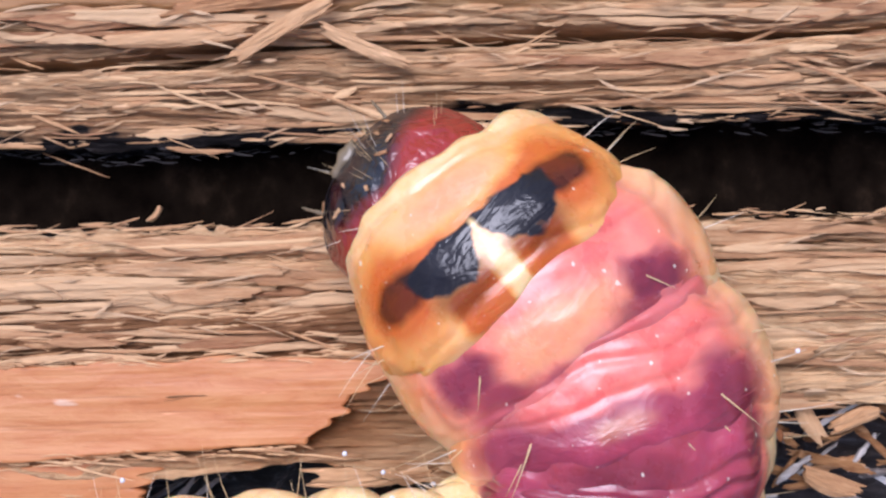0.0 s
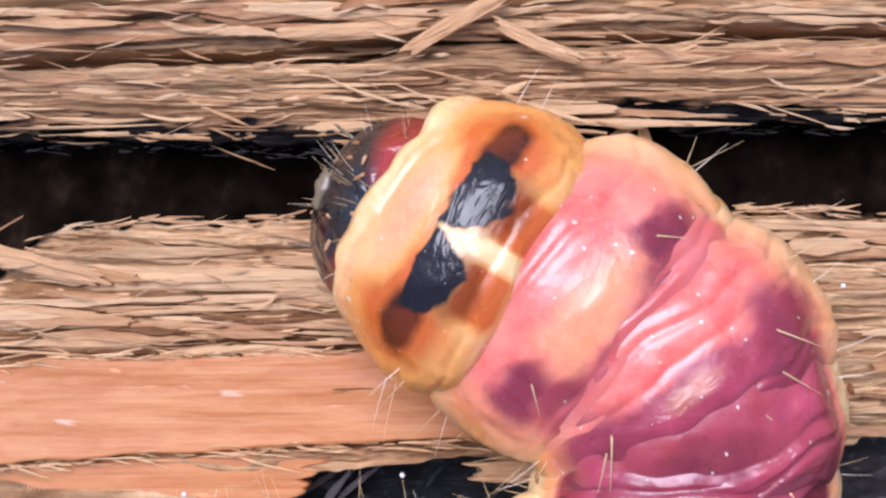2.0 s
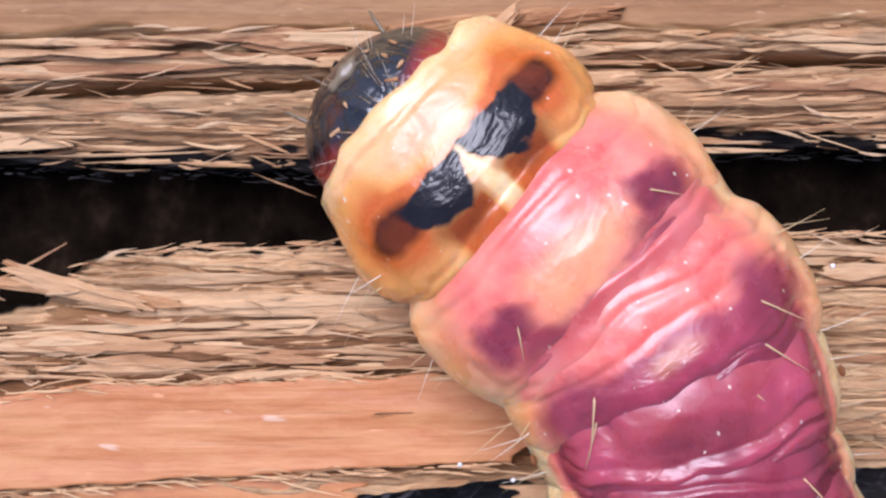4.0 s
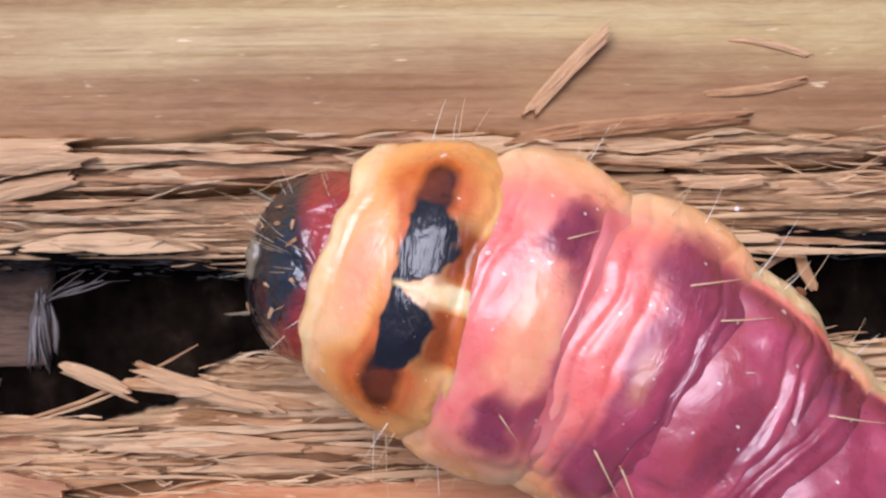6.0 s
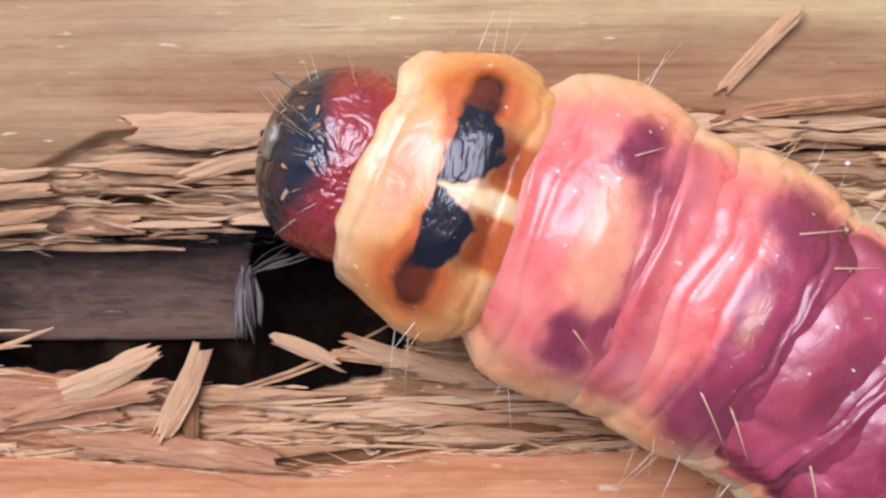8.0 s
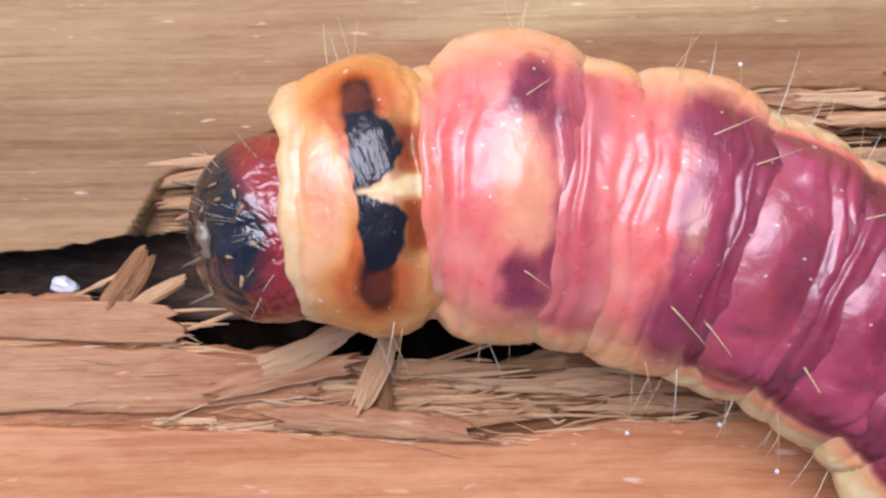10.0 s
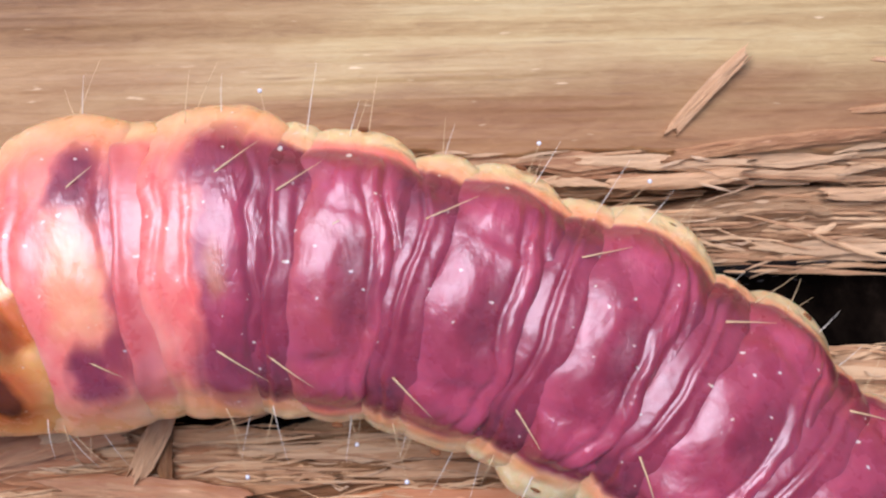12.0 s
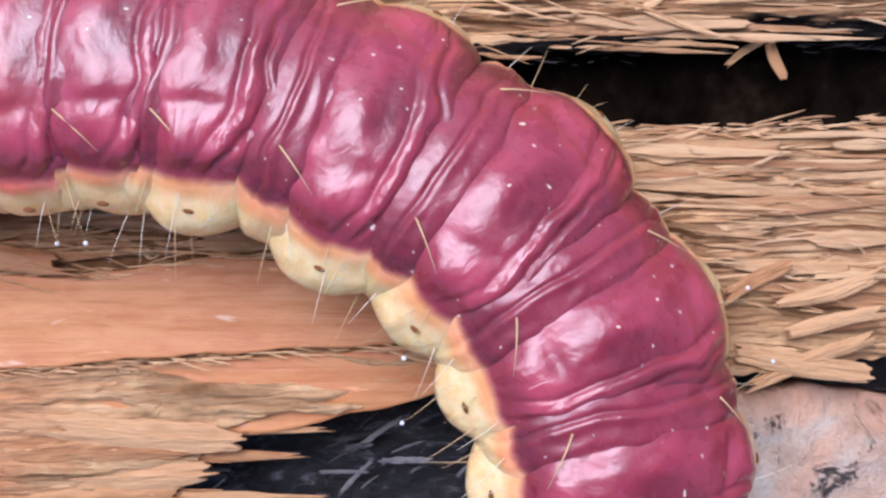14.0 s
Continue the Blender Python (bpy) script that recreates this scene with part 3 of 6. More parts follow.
def flakes(count, seed, x_range, y_lo, y_hi, z_at, parent):
    """Broad ragged flakes of torn wood, each a piece of its log half."""
    r = np.random.RandomState(seed)
    for i in range(count):
        x = r.uniform(*x_range)
        lo, hi = float(y_lo(np.array(x))), float(y_hi(np.array(x)))
        if hi - lo < 0.8:
            continue
        y = r.uniform(lo + 0.2, hi - 0.2)
        if parent is upper_half and abs(y - float(crack_line(np.array(x)))) < 0.7:
            continue
        L, w, a = 2.5 + r.gamma(2.0, 2.0), r.uniform(0.35, 1.0), r.normal(0, 0.03)
        xs = [x, x + L * 0.4, x + L]
        mid = [y, y + L * 0.4 * math.tan(a) + r.normal(0, 0.1), y + L * math.tan(a)]
        part("wood_flake", plank((xs, [v + w * 0.5 * q for v, q in zip(mid, (0.5, 1, 0.3))]), (xs, [v - w * 0.5 * q for v, q in zip(mid, (0.4, 1, 0.4))]), float(z_at(x, y)) + r.uniform(-0.05, 0.15), r.uniform(0.15, 0.3), MAT_FIBRE, "wood_flake", 7000 + seed * 100 + i, 0.09, 46, 8, r.normal(0, 0.12)), parent)


flakes(60, 3, (-20, 40), lambda x: gap_top(x) + 0.3, lambda x: planed_edge(x) - 0.1, lambda x, y: -1.7 + 1.5 * np.clip((y - float(gap_top(np.array(x)))) / 5.5, 0, 1) ** 0.7, upper_half)
flakes(60, 4, (-10, 40), lambda x: np.maximum(log_end(x) + 1.0, line(x, [-12, 14, 19, 22, 42], [-8.2, -7.9, -9.5, -12, -12])), lambda x: gap_bottom(x) - 0.2, lambda x, y: -1.0, lower_half)

def strands(count, seed, x_range, y_lo, y_hi, z_at, parent):
    """Hair-thin frayed fibres that stand off the torn wood, each a piece of its log half."""
    r = np.random.RandomState(seed)
    for i in range(count):
        x = r.uniform(*x_range)
        y = r.uniform(float(y_lo(np.array(x))), float(y_hi(np.array(x))))
        L, a = 0.6 + r.gamma(2.0, 0.6), r.normal(0, 0.22)
        z = float(z_at(x, y)) + r.uniform(0.1, 0.5)
        one = sliver((x, y, z), (x + L * math.cos(a), y + L * math.sin(a), z + r.uniform(-0.1, 0.5)), r.uniform(0.04, 0.16), 0.05, r.normal(0, 0.06), seed * 500 + i, r.normal(0, 0.08), 0.95, 7)
        part("frayed_fibre", joined("frayed_fibre", [one], MAT_FRAY), parent)


strands(140, 21, (-22, 40), lambda x: gap_top(x) - 0.1, lambda x: planed_edge(x) + 0.2, lambda x, y: -1.7 + 1.5 * np.clip((y - float(gap_top(np.array(x)))) / 5.5, 0, 1) ** 0.7, upper_half)
strands(150, 22, (-30, 40), lambda x: np.maximum(log_end(x) + 0.6, line(x, [-30, 14, 19, 22, 42], [-8.6, -8.0, -9.5, -12, -12])), lambda x: gap_bottom(x) + 0.2, lambda x, y: -1.0, lower_half)

def fluff(name, text, x, y, z, length, wide, slant, lift, mat, seed, parent):
    """Many fine torn fibres in one mesh: curved tapering strips with a raised middle (arrays in mm)."""
    r = np.random.RandomState(seed)
    n, m = len(x), 8
    u = np.linspace(0, 1, m)[None, :]
    ang = slant + r.normal(0, 0.035, n)
    bend = r.normal(0, 0.03, n)[:, None] * length[:, None]
    along = u * length[:, None]
    side = bend * np.sin(math.pi * u) + r.normal(0, 0.008, (n, m)) * length[:, None] * 0.3
    cx = x[:, None] + along * np.cos(ang)[:, None] - side * np.sin(ang)[:, None]
    cy = y[:, None] + along * np.sin(ang)[:, None] + side * np.cos(ang)[:, None]
    cz = z[:, None] + lift[:, None] * u ** 2 + r.normal(0, 0.02, (n, m))
    w = wide[:, None] * (np.sin(math.pi * (0.06 + 0.9 * u)) ** 0.6) * (1 + r.uniform(-0.25, 0.25, (n, m)))
    nx, ny = -np.sin(ang)[:, None], np.cos(ang)[:, None]
    V = np.stack([np.stack([cx - nx * w / 2, cy - ny * w / 2, cz - w * 0.25], -1), np.stack([cx, cy, cz + w * 0.24], -1), np.stack([cx + nx * w / 2, cy + ny * w / 2, cz - w * 0.25], -1)], 2)
    i = (np.arange(n)[:, None, None] * m + np.arange(m - 1)[None, :, None]) * 3 + np.arange(2)[None, None, :]
    F = np.stack([i, i + 3, i + 4, i + 1], -1).reshape(-1, 4).tolist()
    ob = part(name, mesh(name, V.reshape(-1, 3), F, mat), parent)
    return tagged(ob, text, "", "", "stuff")


def torn_fluff(count, seed, upper):
    r = np.random.RandomState(seed)
    x = r.uniform(-30, 42, count)
    if upper:
        edge, far = gap_top(x), planed_edge(x)
    else:
        edge, far = gap_bottom(x), np.maximum(log_end(x) + 0.4, line(x, [-30, -8, 14, 19, 22, 42], [-8.2, -8.2, -7.7, -9.5, -13, -13]))
    y = edge + (far - edge) * r.uniform(0.02, 1.0, count)
    keep = (far - edge if upper else edge - far) > 0.6
    x, y, edge = x[keep], y[keep], edge[keep]
    z = (upper_rough(x, y, edge) if upper else lower_rough(x, y, edge)) - 0.03
    n = len(x)
    long = 1.0 + r.gamma(2.0, 1.1, n)
    half = upper_half if upper else lower_half
    fluff("torn_fibres", "fine torn fibres standing off the split wood", x, y, z, long, 0.05 + r.gamma(1.5, 0.06, n), np.where(r.rand(n) < 0.1, 0.35, 0.0) * r.choice([-1, 1], n), r.gamma(1.0, 0.05, n), MAT_FLUFF, seed + 1, half)


torn_fluff(900, 51, True)
torn_fluff(900, 53, False)


def edge_fluff(count, seed, x0, x1, edge, spread, z0, z1, mat, text, parent, long=1.0, wide=0.13):
    """A frayed fringe along an edge line."""
    r = np.random.RandomState(seed)
    x = r.uniform(x0, x1, count)
    y = edge(x) + r.uniform(spread[0], spread[1], count)
    fluff("fringe", text, x, y, r.uniform(z0, z1, count), (0.4 + r.gamma(1.6, 0.5, count)) * long, r.uniform(0.03, wide, count), r.normal(0, 0.12, count), r.gamma(1.0, 0.06, count), mat, seed + 1, parent)


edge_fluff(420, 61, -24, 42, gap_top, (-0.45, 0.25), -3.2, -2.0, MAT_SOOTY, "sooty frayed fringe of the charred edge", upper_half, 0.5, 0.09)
edge_fluff(260, 63, -6, 42, gap_bottom, (-0.3, 0.22), -1.75, -1.2, MAT_FLUFF, "pale frayed fringe along the gap", lower_half)
edge_fluff(240, 65, -24, 20, lambda x: line(x, [-34, -20, -10, -4, 8, 15.3, 18.9], [-7.9, -8.4, -9.2, -8.4, -8.1, -8.0, -8.3]), (-0.12, 0.25), -0.75, -0.45, MAT_FLUFF, "pale frayed fringe of the slab", slab)
edge_fluff(150, 67, -16, 14, lambda x: line(x, [-20, -12, 0, 4.9, 13.7], [-13.2, -13.2, -12.4, -12.1, -11.8]), (-0.35, 0.1), -0.8, -0.5, MAT_FLUFF, "pale frayed fringe of the slab", slab)

SPLINTERS = [
    # x, y, z, x, y, z, width, height, label
    (11.6, 4.5, 0.1, 16.4, 7.0, 0.6, 0.72, 0.22, "pale splinter lying across the torn fibres"),
    (15.4, 6.0, 0.3, 19.4, 4.2, 0.2, 0.6, 0.25, "pale splinter crossing another on the torn fibres"),
    (9.0, 6.7, 0.0, 19.6, 7.6, 0.1, 0.7, 0.3, "long pale splinter torn along the planed face"),
    (6.5, 5.5, -0.2, 13.0, 5.9, 0.0, 0.7, 0.3, "broad pale splinter torn along the grain"),
    (18.6, 11.0, -0.08, 22.2, 10.2, -0.04, 0.28, 0.1, "short curled splinter on the planed face"),
    (17.5, 8.6, -0.08, 22.0, 9.2, -0.02, 0.4, 0.12, "thin splinter lifting from the planed face"),
    (-13.7, -3.4, -0.5, -15.6, -7.7, 0.0, 1.15, 0.4, "loose pale wood chip beside the gap"),
    (-20.2, -5.6, -0.3, -15.6, -3.6, 0.1, 1.3, 0.4, "broad pale wood chip beside the gap"),
    (-10.9, -3.0, -0.9, -7.4, -4.4, -0.7, 0.7, 0.3, "pale splinter bridging the gap"),
    (-7.6, -3.2, -0.9, -0.8, -5.0, -0.7, 0.9, 0.35, "long splinter along the gap edge"),
    (-8.3, -3.8, -1.1, 0.6, -5.0, -0.8, 0.6, 0.3, "long splinter along the gap edge"),
    (-7.5, -2.9, -1.0, -3.7, -4.2, -0.8, 0.4, 0.2, "thin splinter bridging the gap"),
    (-25.2, 0.1, -0.9, -27.5, -3.0, -0.9, 1.4, 0.5, "brown bark chip wedged in the gap"),
    (-23.4, -1.2, -0.8, -26.4, -3.0, -0.8, 0.7, 0.3, "pale splinter wedged in the gap"),
    (-22.8, -6.6, -0.5, -15.0, -5.2, -0.2, 1.1, 0.35, "pinkish splinter lifted beside the gap"),
    (-14.2, -5.0, -0.7, -14.2, -7.8, -0.6, 0.8, 0.3, "dark shard hanging from the gap edge"),
    (-20.0, -7.6, -0.3, -9.2, -8.7, -0.2, 1.2, 0.35, "pale torn shred on the red slab"),
    (-17.2, 6.2, 0.0, -9.0, 6.3, 0.1, 1.6, 0.5, "broad pale flake torn from the planed face"),
    (-15.0, 4.0, -0.6, -9.4, 5.3, -0.3, 0.8, 0.3, "pale splinter torn along the grain"),
    (-25.6, 4.1, -0.5, -20.2, 4.4, -0.2, 0.5, 0.25, "pale frayed splinter at the planed edge"),
    (-24.8, 3.2, -0.7, -20.0, 3.6, -0.4, 0.7, 0.3, "pale frayed splinter at the planed edge"),
    (-24.9, 2.2, -0.9, -19.8, 2.7, -0.6, 0.6, 0.3, "pale frayed splinter at the gap edge"),
    (-24.2, 1.5, -1.1, -20.6, 1.9, -0.8, 0.4, 0.3, "pale frayed splinter at the gap edge"),
    (7.6, -2.1, -2.2, 8.3, -1.4, -1.9, 0.3, 0.2, "small orange chip in the gap"),
    (20.2, 0.6, -2.6, 22.0, 1.8, -2.2, 0.35, 0.15, "thin grey splinter in the gap"),
    (22.2, 1.9, -2.4, 22.9, 0.0, -2.2, 0.5, 0.2, "small orange chip in the gap"),
    (19.7, -10.2, -0.8, 22.7, -8.5, -0.2, 0.7, 0.25, "curled pale wood shaving"),
    (22.0, -10.4, -0.6, 26.8, -9.0, -0.2, 0.8, 0.25, "curled pale wood shaving"),
    (22.4, -11.8, -0.7, 27.2, -10.6, -0.3, 0.7, 0.25, "curled pale wood shaving"),
    (20.4, -12.6, -1.0, 26.8, -13.6, -0.7, 1.1, 0.3, "broad pale wood shaving"),
    (21.0, -14.2, -1.2, 26.6, -11.8, -0.5, 0.7, 0.25, "curled pale wood shaving"),
    (35.8, -9.9, -1.6, 36.9, -12.2, -1.2, 0.8, 0.3, "loose orange chip on the litter"),
    (37.3, -11.7, -1.6, 39.4, -10.8, -1.2, 0.7, 0.3, "loose orange chip on the litter"),
    (36.3, -13.6, -2.0, 38.6, -14.4, -1.8, 0.9, 0.3, "loose pale chip on the litter"),
    (31.5, -9.0, -0.9, 36.5, -8.2, -0.6, 0.6, 0.3, "torn splinter at the log's edge"),
    (-11.0, -15.9, -0.9, -1.8, -16.5, -0.8, 1.5, 0.4, "broad pale flake at the log's broken edge"),
    (-12.5, -17.3, -1.0, -4.2, -17.0, -0.9, 1.1, 0.4, "pale torn flake at the log's broken edge"),
    (-10.0, -18.4, -1.2, -3.6, -18.0, -1.0, 1.2, 0.4, "pale torn flake at the log's broken edge"),
    (-13.0, -19.6, -1.2, -4.5, -19.2, -1.1, 1.3, 0.4, "pale torn flake at the log's broken edge"),
    (14.5, -13.4, -1.6, 20.0, -12.9, -1.2, 1.0, 0.4, "torn brown splinter at the log's edge"),
]
LOOSE = []


def chip(length, w, h, rise, seed, bent):
    """A torn chip along x: ragged edges, forked ends, lengthwise ridges, a broken underside."""
    r = np.random.RandomState(seed)
    n, m = 34, 11
    u, q = np.meshgrid(np.linspace(0, 1, n), np.linspace(-1, 1, m), indexing="ij")
    edge = 1 + 0.35 * (fbm(u * length / 1.3, q * 0 + np.sign(q) * 3 + seed, 3, seed) - 0.5)
    body = 0.55 + 0.45 * np.sin(math.pi * (0.10 + 0.80 * u)) ** 0.7
    fork0 = (fbm(q * 2.2 + 5, q * 0 + seed * 0.7, 3, seed + 1) - 0.35) * min(w * 2.6, length * 0.35) * (1 - u) ** 3
    fork1 = (fbm(q * 2.6 + 15, q * 0 + seed * 0.7, 3, seed + 2) - 0.35) * min(w * 3.0, length * 0.40) * u ** 3
    X = u * length + fork0 - fork1
    Y = q * w * 0.5 * edge * body + bent * np.sin(math.pi * u)
    ridge = (ridged(u * length / 2.0, q * w / 0.22 + 7, 2, seed + 4) - 0.5) * 0.05 + (fbm(u * length / 2.0, q * w / 0.5 + 3, 3, seed + 5) - 0.5) * 0.22
    Z = rise * u + h * 0.45 * (1 - q * q) + ridge + 0.1 * np.sin(math.pi * u)
    top = np.stack([X, Y, Z], -1)
    low = np.stack([X, Y * 0.96, Z - h * (0.75 + 0.3 * fbm(u * 5, q * 3 + 9, 2, seed + 6))], -1)
    k = n * m
    F = grid_faces(n, m)
    idx = np.arange(k).reshape(n, m)
    ring = np.concatenate([idx[:-1, 0], idx[-1, :-1], idx[:0:-1, -1], idx[0, :0:-1]])
    faces = F + [[i + k for i in f[::-1]] for f in F] + [[int(p), int(p + k), int(t + k), int(t)] for p, t in zip(ring, np.roll(ring, -1))]
    return np.concatenate([top.reshape(-1, 3), low.reshape(-1, 3)]), faces


for i, (x0, y0, z0, x1, y1, z1, w, h, text) in enumerate(SPLINTERS):
    mat = MAT_DARKCHIP if text.startswith(("brown", "dark")) else MAT_SHEET if "pinkish" in text or "red slab" in text else MAT_CHIP
    v, f = chip(math.hypot(x1 - x0, y1 - y0), w, h, z1 - z0, 300 + i, 0.12 * (-1) ** i)
    LOOSE.append(tagged(new("splinter", mesh("splinter", v, f, mat, False)), text, "splinter", "loose splinters"))
    LOOSE[-1].matrix_basis = pose(x0 * MM, y0 * MM, z0 * MM, 0, 0, math.degrees(math.atan2(y1 - y0, x1 - x0)))

# grey shreds on the litter at the log's end
r = np.random.RandomState(17)
for k in range(46):
    x, y = r.uniform(33, 41), r.uniform(-15, -9.5)
    a = r.uniform(-0.9, 0.9)
    L = r.uniform(0.8, 3.0)
    v, f = sliver((x, y, -3.6 + r.uniform(-0.6, 1.4)), (x + L * math.cos(a), y + L * math.sin(a), -3.2 + r.uniform(-0.6, 1.6)), r.uniform(0.1, 0.45), 0.15, 0.06, 900 + k, 0.05)
    tagged(new("shred", joined("shred", [(v, f)], (MAT_DARKCHIP, MAT_GREY, MAT_DARKCHIP, MAT_CHIP, MAT_GREY)[k % 5])), "grey-brown wood shred on the dark litter", "shred", "brown shreds")
for k in range(60):
    x, y = r.uniform(-6, 14), r.uniform(-21, -14.5)
    a = r.uniform(0.0, 0.9)
    L = r.uniform(0.6, 2.6)
    v, f = sliver((x, y, -5.2 + r.uniform(-0.6, 1.2)), (x + L * math.cos(a), y + L * math.sin(a), -5.0 + r.uniform(-0.6, 1.2)), r.uniform(0.06, 0.35), 0.12, 0.05, 1900 + k, 0.04)
    tagged(new("shred", joined("shred", [(v, f)], MAT_SOOT)), "sooty wood shred on the dark litter", "shred", "sooty shreds")


def crumb(x, y, z, size, seed, mat, text):
    bm = bmesh.new()
    bmesh.ops.create_icosphere(bm, subdivisions=2, radius=1.0)
    rr = np.random.RandomState(seed)
    ph = rr.uniform(0, 6, 3)
    for v in bm.verts:
        c = v.co
        g = 1 + 0.25 * math.sin(3 * c.x + ph[0]) * math.cos(3 * c.y + ph[1]) + 0.12 * math.sin(7 * c.z + ph[2])
        v.co = Vector((c.x * size * g * 1.2, c.y * size * g * 0.8, c.z * size * g * 0.7)) * MM
    me = bpy.data.meshes.new("crumb")
    bm.to_mesh(me)
    bm.free()
    me.materials.append(mat)
    ob = tagged(new("crumb", me), text, "crumb")
    ob.location = (x * MM, y * MM, z * MM)


crumb(-29.4, -1.5, -1.6, 0.55, 1, MAT_CRUMB, "white crumb lying in the gap")
crumb(-34.9, -1.0, -1.7, 0.5, 2, MAT_CRUMB, "white crumb lying in the gap")

# strand of grey web at the end of the inner plank
r = np.random.RandomState(64)
strand_list = []
for k in range(16):
    xa = -12.1 + r.uniform(-0.25, 0.3)
    strand_list.append(sliver((xa, 0.5 - r.uniform(0, 0.8), -2.5 + r.uniform(-0.4, 0.3)), (xa + r.uniform(-0.2, 0.5), -3.3 + r.uniform(0, 1.6), -2.3 + r.uniform(-0.4, 0.4)), r.uniform(0.08, 0.35), 0.12, 0.15, 640 + k, r.normal(0, 0.12), 0.6, 9))
for k in range(8):
    strand_list.append(sliver((-11.9 + r.uniform(-0.2, 0.2), r.uniform(-0.4, 0.5), -2.4), (-8.4 + r.uniform(-1.8, 0.6), 0.8 + r.uniform(-0.5, 0.5), -1.9 + r.uniform(-0.2, 0.2)), r.uniform(0.03, 0.12), 0.05, 0.1, 660 + k, r.normal(0, 0.15), 0.6, 9))
web = tagged(new("web", joined("web", strand_list, MAT_WEB, True)), "greyish matted web hanging in the gap", "web")


# ---- the caterpillar ----
caterpillar = tagged(new("caterpillar"), "large glossy caterpillar, plum-red back, cream sides, black head", "caterpillar")
ZC = 4.0


def ring_body(name, length, width, height, profile, paint, na=76, nt=168, bulge=0.07, seed=0, front=0.8, back=0.8, lobe_at=0.0, rough=1.0, blot=0.5, outline=None):
    """One ring of the body: x forward, y to the animal's left, z up; round in section, creased across."""
    a = np.linspace(-1, 1, na)
    th = np.linspace(-math.pi, math.pi, nt, endpoint=False)
    A, T = np.meshgrid(a, th, indexing="ij")
    ends = np.where(A > 0, front + (1 - front) * np.sqrt(np.clip(1 - np.abs(A) ** 2.6, 0, 1)), back + (1 - back) * np.sqrt(np.clip(1 - np.abs(A) ** 2.6, 0, 1)))
    if outline:
        ends = np.interp(A, *outline)
    wr = profile(A, T)
    lobe = bulge * np.exp(-((np.abs(T) - 1.72) / 0.38) ** 2) * np.clip(1 - ((A - lobe_at) / 0.98) ** 2, 0, 1)
    rim = 1.12 + 0.12 * (fbm(A * 1.5 + 4, np.sign(T) * 3 + 8, 2, seed + 3) - 0.5)
    groove = -0.016 * np.exp(-((np.abs(T) - rim) / 0.12) ** 2) * (1 - A ** 2)
    nz = (fbm(A * 2 + 5, T * 3 + 9, 3, seed) - 0.5) * 0.05
    side = 0.3 + 0.7 * step(0.1, 0.7, np.abs(T))
    across = (fbm(A * 3.2 + (fbm(A * 2 + 3, T * 2 + 9, 2, seed + 8) - 0.5) * 2.2 + 20, T * 0.9 + 9, 3, seed + 5) - 0.5) * 0.05 * rough * side
    R = ends * (1 + wr + lobe + groove + nz + across)
    X = A * length / 2 + 0.16 * (fbm(A + 3, T * 2.5 + 9, 2, seed + 2) - 0.5) * length
    Y = width * R * np.sin(T)
    Z = height * R * np.cos(T)
    V = np.stack([X, Y, Z], -1)
    n = na * nt
    idx = np.arange(n).reshape(na, nt)
    nxt = np.roll(idx, -1, axis=1)
    F = np.stack([idx[:-1], nxt[:-1], nxt[1:], idx[1:]], -1).reshape(-1, 4).tolist()
    verts = np.concatenate([V.reshape(-1, 3), [[-length / 2 + 0.1, 0, 0], [length / 2 - 0.9, 0, 0]]])
    for j in range(nt):
        F.append([n, int(idx[0, (j + 1) % nt]), int(idx[0, j])])
        F.append([n + 1, int(idx[-1, j]), int(idx[-1, (j + 1) % nt])])
    warp = blot * (fbm(X * 0.8 + 40, Y * 0.8 + 40, 3, seed + 11) - 0.5) * 2
    warp2 = blot * (fbm(X * 0.8 + 80, Y * 0.8 + 10, 3, seed + 12) - 0.5) * 2
    masks = paint(X + warp, Y + warp2, T + warp2 * 0.12, A + warp * 0.12)
    keys = ("pink", "plum", "deep", "amber", "brown", "black", "pale", "crumple")
    masks = {k: np.broadcast_to(masks.get(k, X * 0), X.shape) for k in keys}
    masks = {k: np.concatenate([w.ravel(), [w[0, nt // 2], w[-1, nt // 2]]]) for k, w in masks.items()}
    me = mesh(name, verts, F, MAT_SKIN, True, masks)
    bm = bmesh.new()
    bm.from_mesh(me)
    bmesh.ops.recalc_face_normals(bm, faces=bm.faces)
    bm.to_mesh(me)
    bm.free()
    return me


def blob(x, y, cx, cy, rx, ry, soft=0.35):
    d = np.sqrt(((x - cx) / rx) ** 2 + ((y - cy) / ry) ** 2)
    return step(1 + soft, 1 - soft, d)


def dip(A, at, deep, wide):
    return -deep * np.exp(-((A - at) / wide) ** 2)


